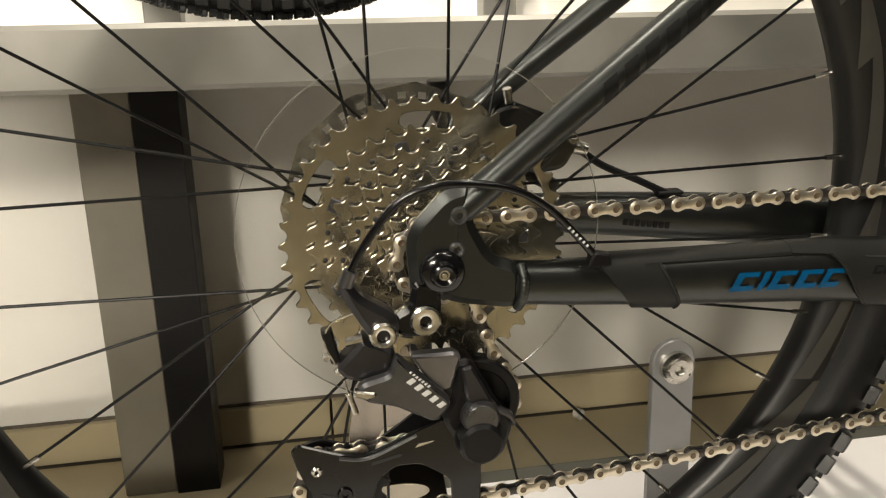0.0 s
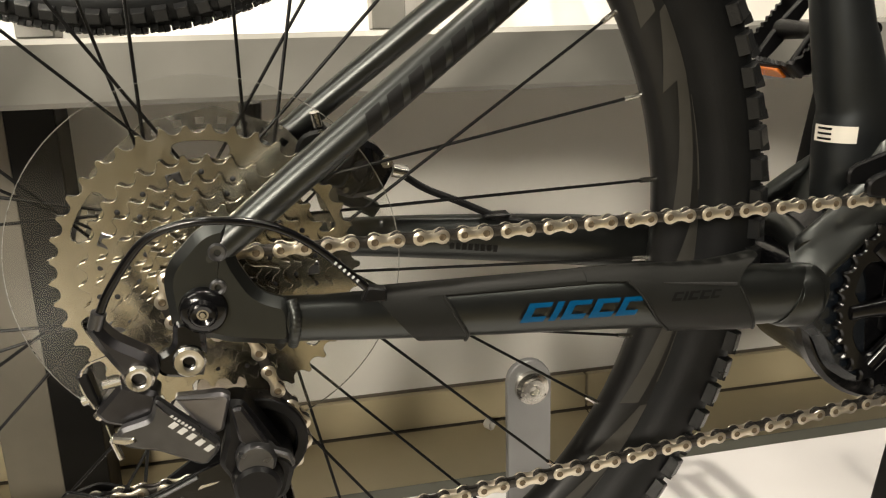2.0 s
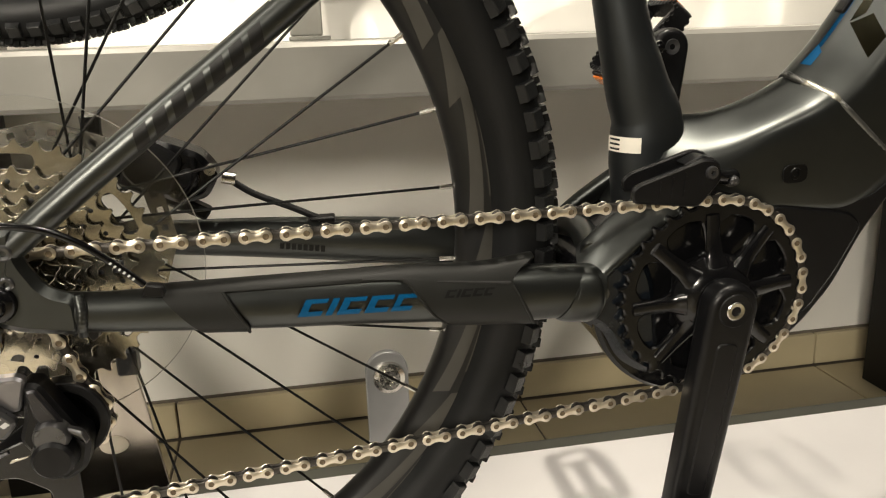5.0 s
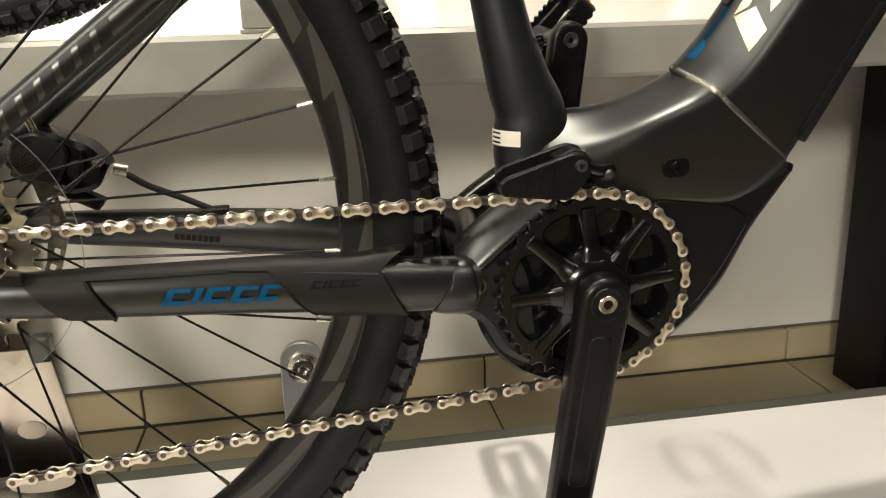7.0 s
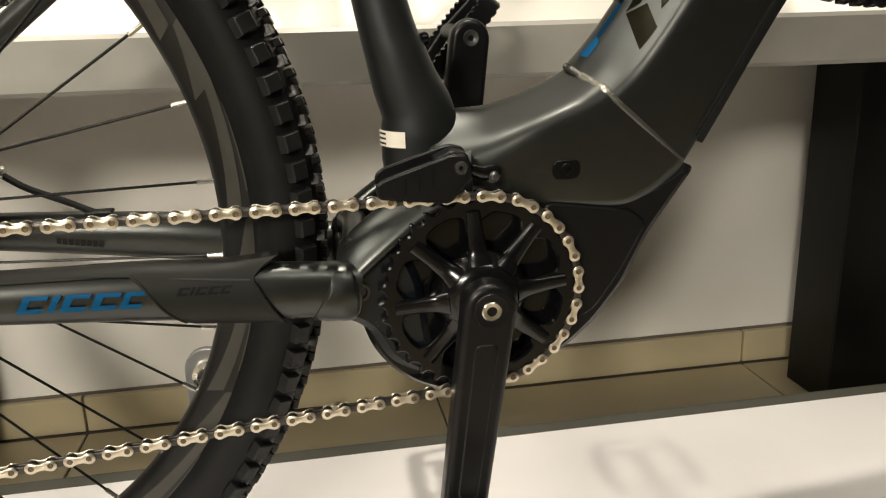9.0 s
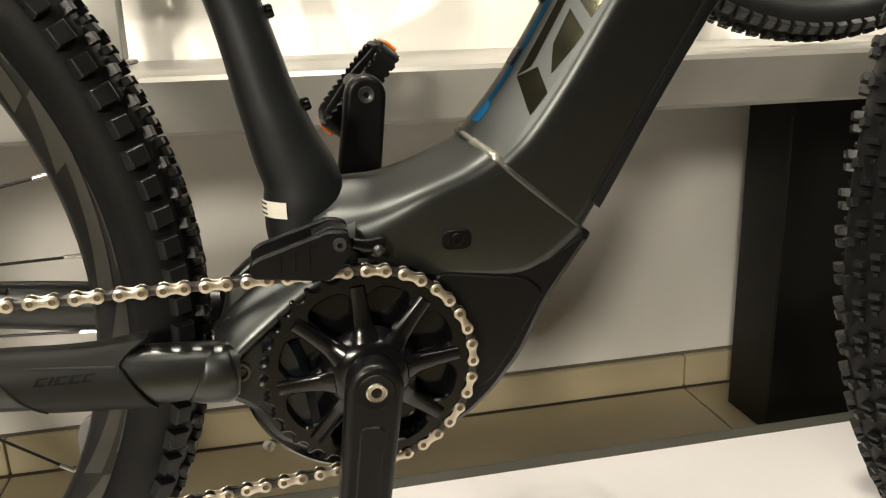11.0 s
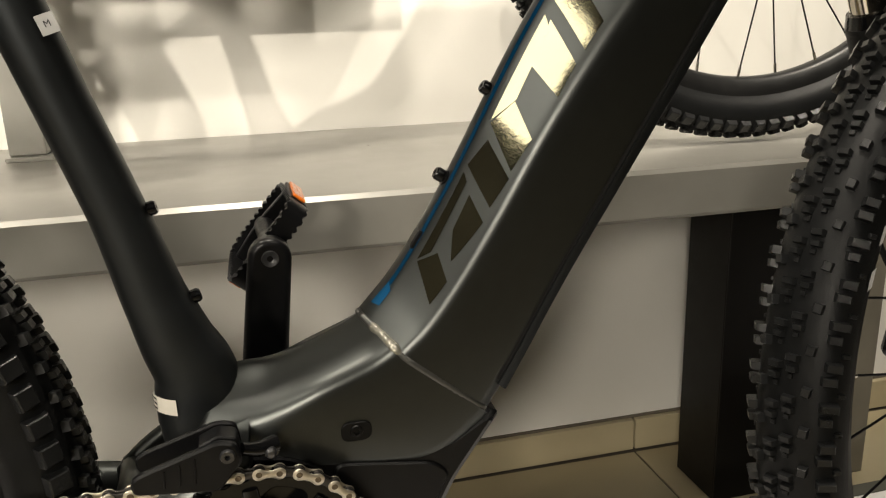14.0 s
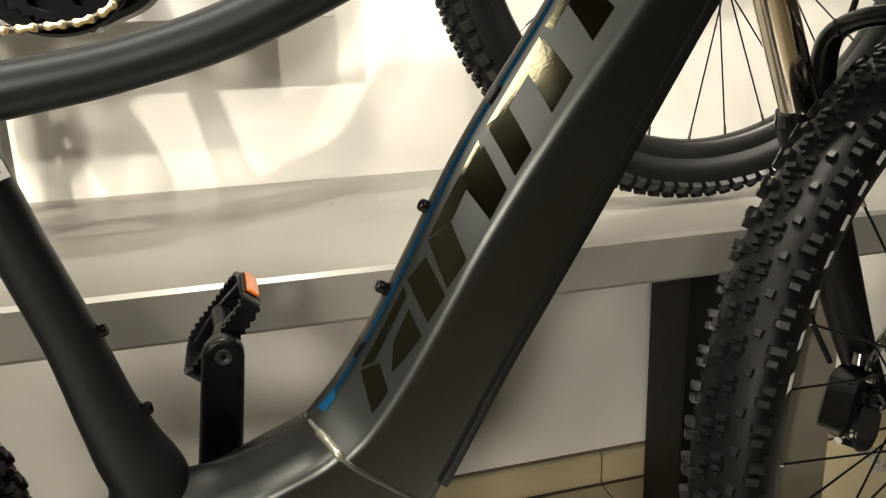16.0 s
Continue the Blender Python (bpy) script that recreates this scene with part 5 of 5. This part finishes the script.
def rotor(parent, y, r, m=None):
    """A brake disc: braking track with holes and slanted arms."""
    bm = bmesh.new()
    n = 180
    grid = []
    for i in range(n):
        a = 2 * math.pi * i / n
        wave = 0.0012 * math.cos(a * 12)
        edge = r * (0.966 / math.cos((a + 0.08) % radians(30) - radians(15))) - r
        grid.append([bm.verts.new((q * math.cos(a), 0, q * math.sin(a))) for q in (r - 0.015 + wave, r - 0.011, r - 0.0065, r + edge)])
    for i in range(n):
        for k in range(3):
            if k == 1 and i % 5 in (0, 1):
                continue
            p, q = grid[i], grid[(i + 1) % n]
            bm.faces.new((p[k], q[k], q[k + 1], p[k + 1]))
    got = bmesh.ops.extrude_face_region(bm, geom=bm.faces[:])
    for v in got["geom"]:
        if isinstance(v, bmesh.types.BMVert):
            v.co.y += 0.0018
    bmesh.ops.recalc_face_normals(bm, faces=bm.faces)
    me = bpy.data.meshes.new("brake_disc")
    bm.to_mesh(me)
    bm.free()
    disc = add("brake_disc", me, STEEL, parent, "drilled steel brake disc", 30)
    disc.location = (0, y, 0)
    for j in range(6):
        arm = prism([(0.024, -0.004), (r - 0.013, 0.006), (r - 0.013, 0.014), (0.024, 0.004)], 0.0, 0.0018, 0.0003)
        placed(made("disc_arm", arm, STEEL, disc), at(0, 0, 0, 0, 60 * j, 0))
    made("disc_carrier", revolve([(0.012, -0.0012), (0.026, -0.0012), (0.026, 0.003), (0.012, 0.003)], 32, wrap=True), GLOSS_BLACK, disc)
    return disc


rotor(rear, 0.0430, 0.0868)
rotor(front, 0.0440, 0.090)


def caliper(parent, m, hose):
    body = made("brake_caliper", prism(rounded([(-0.030, -0.018), (0.012, -0.022), (0.030, -0.010), (0.032, 0.010), (0.014, 0.020), (-0.026, 0.018)], 0.006), -0.016, 0.016, 0.004), GLOSS_BLACK, parent, "black hydraulic brake caliper")
    body.matrix_local = m
    for x, z, r in ((-0.012, 0.0, 0.0105), (0.012, 0.0, 0.0075)):
        made("caliper_cap", revolve([(1e-5, -0.0195), (r - 0.002, -0.0195), (r, -0.0180), (r, -0.0150)], 24), PLASTIC, body).location = (x, 0, z)
    for x in (-0.022, 0.024):
        made("caliper_bolt", revolve([(1e-5, -0.0180), (0.0016, -0.0180), (0.0018, -0.0205), (0.0040, -0.0205), (0.0044, -0.0150)], 16), STEEL, body).location = (x, 0, 0.012)
    made("piston_half", prism(rounded([(-0.034, -0.012), (-0.020, -0.020), (0.004, -0.016), (0.004, 0.014), (-0.022, 0.018), (-0.036, 0.008)], 0.007), -0.021, -0.0165, 0.002), PLASTIC, body)
    made("bleed_nipple", rod((-0.026, -0.010, 0.016), (-0.032, -0.012, 0.024), 0.0032, 12), STEEL, body)
    made("pad_pin", rod((0.006, -0.018, -0.016), (0.006, 0.018, -0.016), 0.0020, 10), STEEL, body)
    made("caliper_rib", tube([(0.010, -0.017, 0.016), (0.016, -0.0185, 0.0), (0.010, -0.017, -0.018)], 0.0025, 10), GLOSS_BLACK, body)
    made("caliper_mount", prism(rounded([(-0.034, -0.026), (0.034, -0.030), (0.036, -0.020), (-0.034, -0.014)], 0.003), -0.006, 0.008, 0.002), PLASTIC, body)
    made("banjo_bolt", rod((0.034, 0.0, 0.006), (0.044, 0.0, 0.008), 0.0050, 14), STEEL, body)
    return body


caliper(bike, at(0.0880, 0.060, 0.4130, 0, 25, 0), None)
made("brake_hose", tube([(0.1300, 0.060, 0.3990), (0.1450, 0.059, 0.3890), (0.1700, 0.057, 0.3780), (0.1980, 0.055, 0.3650), (0.2200, 0.053, 0.3600)], 0.0027, 10), PLASTIC, bike, "black brake hose")
made("hose_clip", box(0.185, 0.205, 0.050, 0.062, 0.3660, 0.3690, 0.001), PLASTIC, bike)
made("axle_lever", tube([(0.05, 0.083, 0.395), (0.03, 0.084, 0.430), (0.028, 0.083, 0.452)], [0.006, 0.007, 0.008], 12), GLOSS_BLACK, bike)
caliper(fork, at(1.072, 0.048, 0.379, 0, -62, 0) @ Matrix.Scale(1.12, 4), None)
made("brake_hose", tube([(1.050, 0.055, 0.425), (1.040, 0.072, 0.480), (1.030, 0.076, 0.58), (1.020, 0.050, 0.70), (1.022, 0.030, 0.735), (1.035, 0.018, 0.80)], 0.0027, 10), PLASTIC, fork)
for k in range(8):
    placed(made("print_bar", prism([(0, 0), (0.0034, 0), (0.0034, 0.0050), (0, 0.0050)], -0.0002, 0.0002, 0.0001), GREY_MARK, bike), at(0.1600 + 0.0045 * k, 0.0540 - 0.00048 * k, 0.3448 - 0.00056 * k, 0, 7, 0))

# abstract prints on the near seat stay
def stay_print(f0, f1, ang0, ang1):
    a, b = Vector((0.012, -0.0790, 0.4005)), Vector((0.146, -0.066, 0.5035))
    d = (b - a).normalized()
    up = d.cross(Vector((0, 1, 0))).normalized()
    if up.z < 0:
        up = -up
    out = d.cross(up).normalized()
    if out.y > 0:
        out = -out
    verts = []
    for f in (f0, f1):
        p = a.lerp(b, f)
        for j in range(5):
            t = radians(ang0 + (ang1 - ang0) * j / 4)
            verts.append(p + d * 0.006 * (j / 4 - 0.5) + (out * math.cos(t) + up * math.sin(t)) * 0.0097)
    return made("stay_print", (verts, [(j, j + 1, 6 + j, 5 + j) for j in range(4)]), GREY_MARK, bike, "black slanted print on the seat stay")


for k in range(7):
    stay_print(0.56 + 0.085 * k, 0.56 + 0.085 * k + 0.056, -42, 24)

# ---- second bike on the bench, of the same make ----
upper = new("bicycle")
tagged(upper, "black mountain bike standing on the grey display bench", "bicycle")
upper.matrix_world = pose(-0.095, 0.36, BENCH_Z + 0.001, 0, 0, 0)
wheel("rear_wheel", (0, 0, 0.370), 0, 3, (-0.021, 0.034), label="black rear wheel with knobbly tyre", parent=upper, decals=False)
wheel("front_wheel", (1.207, 0, 0.370), 0, 8, (-0.028, 0.028), label="black front wheel with knobbly tyre", parent=upper, decals=False)
SHARED = ("motor_cover", "motor_shell", "motor_case", "motor_disc", "down_tube", "seat_tube", "top_tube", "chain_stay", "seat_stay", "chainring", "cassette", "dropout", "spindle", "rear_derailleur")
GOLD = mat("golden chain plate", (0.75, 0.60, 0.32), 0.28, 0.9, 0.14, 200)
for ob in [o for o in bike.children if o.name.split(".")[0] in SHARED]:
    twin = ob.copy()
    scene.collection.objects.link(twin)
    twin.parent = upper
    twin.matrix_basis = ob.matrix_basis.copy()
    if ob.name.startswith("rear_derailleur"):
        for o in ob.children:
            part_twin = o.copy()
            scene.collection.objects.link(part_twin)
            part_twin.parent = twin
    if ob.name.startswith("cassette"):
        for o in ob.children:
            if o.name.startswith("sprocket"):
                part_twin = o.copy()
                scene.collection.objects.link(part_twin)
                part_twin.parent = twin
OUTER_GOLD = OUTER_ME.copy()
OUTER_GOLD.materials.clear()
OUTER_GOLD.materials.append(GOLD)
up_chain = None
for ob in [chain] + [o for o in chain.children if o.name.startswith(("outer_link", "inner_link"))]:
    twin = new("chain" if up_chain is None else ob.name.split(".")[0], OUTER_GOLD if ob.data == OUTER_ME else INNER_ME)
    twin.parent = upper if up_chain is None else up_chain
    twin.matrix_basis = ob.matrix_basis.copy()
    if up_chain is None:
        up_chain = twin
        up_chain["label"] = "golden roller chain"

# ---- bench furniture: board on posts behind the second bike ----
board = new("display_board")
tagged(board, "grey printed display board on steel posts on the bench", "display board")
made("panel", box(-0.30, 0.686, 0.648, 0.662, 0.756, 1.45, 0.001), mat("pale grey print", (0.50, 0.49, 0.48), 0.5, 0, 0.35, 6), board)
for x in (0.186, -0.26):
    made("post", box(x, x + 0.046, 0.600, 0.646, BENCH_Z + 0.006, 1.30, 0.002), BENCH_STEEL, board)
    made("foot", box(x - 0.002, x + 0.056, 0.585, 0.655, BENCH_Z, BENCH_Z + 0.0058, 0.001), BENCH_STEEL, board)

# ---- stand for the rear wheel ----
stand = new("bike_stand")
tagged(stand, "silver steel floor stand with bolted post and plate", "bike stand")
out = [(0.0205 * math.cos(radians(180 - 15 * j)), 0.196 + 0.0205 * math.sin(radians(180 - 15 * j))) for j in range(13)] + [(0.0205, 0.0), (-0.0205, 0.0)]
placed(made("post", prism(out, 0.118, 0.126, 0.001), STAND_GREY, stand), at(0.248, 0, 0))
bolt = placed(made("bolt", revolve([(1e-5, 0.1125), (0.0034, 0.1125), (0.0040, 0.1095), (0.0052, 0.1085), (0.0100, 0.1085), (0.0105, 0.112), (0.0150, 0.113), (0.0155, 0.1178)], 28), STEEL, stand), at(0.2495, 0, 0.191))
for k in range(3):
    placed(made("pin_hole", disc_cyl(0.0014, 0.1125, 0.1129, 10), DARK_HOLE, stand), at(0.2495 + 0.0128 * math.cos(radians(90 + 120 * k)), 0, 0.191 + 0.0128 * math.sin(radians(90 + 120 * k))))
g_out = rounded([(0.0180, 0.2300), (0.0500, 0.0), (-0.0700, 0.0), (-0.0350, 0.2300)], 0.006)
made("plate", prism(g_out, 0.128, 0.133, 0.0008), mat("polished dark steel", (0.30, 0.27, 0.23), 0.16, 1.0, 0.08, 40, rough_vary=0.05), stand, "polished dark steel side plate")
# Pale ovals stand in for plate holes that show the lit background.
for x, z, rx in ((-0.008, 0.148, 0.013), (-0.008, 0.090, 0.030)):
    placed(made("slot", prism([(rx * math.cos(a), 0.009 * math.sin(a)) for a in (2 * math.pi * j / 24 for j in range(24))], 0.1270, 0.1278, 0.0002), mat("pale lining", (0.45, 0.40, 0.32), 0.6), stand), at(x, 0, z))
made("clamp", box(0.008, 0.026, 0.110, 0.127, 0.222, 0.246, 0.002), PLASTIC, stand)
made("base", box(-0.08, 0.30, 0.10, 0.16, 0.0, 0.004, 0.001), STAND_GREY, stand)

# small plastic cap left on the floor
capm = made("plastic_cap", revolve([(1e-5, -0.0085), (0.0070, -0.0080), (0.0088, -0.0060), (0.0094, 0.0065), (0.0076, 0.0065), (0.0070, -0.0050), (1e-5, -0.0050)], 24), mat("white plastic", (0.75, 0.73, 0.68), 0.45), None)
capm.matrix_world = pose(0.368, 0.696, FLOOR + 0.0095, 0, 0, 215)
tagged(capm, "small white plastic tube cap lying on the tiles", "plastic cap")

# ---- skirting and floor tiles ----
skirting = made("baseboard", box(-3.4, 3.0, 0.7385, WALL_Y, FLOOR, -0.0905), GROUT)
tagged(skirting, kind="structure")
T0, T = -0.0555, 0.614
SKIRT_ME = mesh_of("tile", *box(0.002, T - 0.002, 0, 0.0125, 0.003, 0.0665, 0.0012))
SKIRT_ME.materials.append(TILE)
for k in range(-6, 5):
    ob = add("tile", SKIRT_ME, None, skirting)
    ob.location = (T0 + T * k, 0.7255, FLOOR)
TILE_ME = mesh_of("tile", *box(0.002, T - 0.002, 0.002, T - 0.002, -0.006, 0.0, 0.0012))
TILE_ME.materials.append(TILE)
for k in range(-6, 5):
    for j in range(12):
        ob = add("tile", TILE_ME, None, floor)
        ob.location = (T0 + T * k, 0.724 - T * (j + 1), FLOOR)
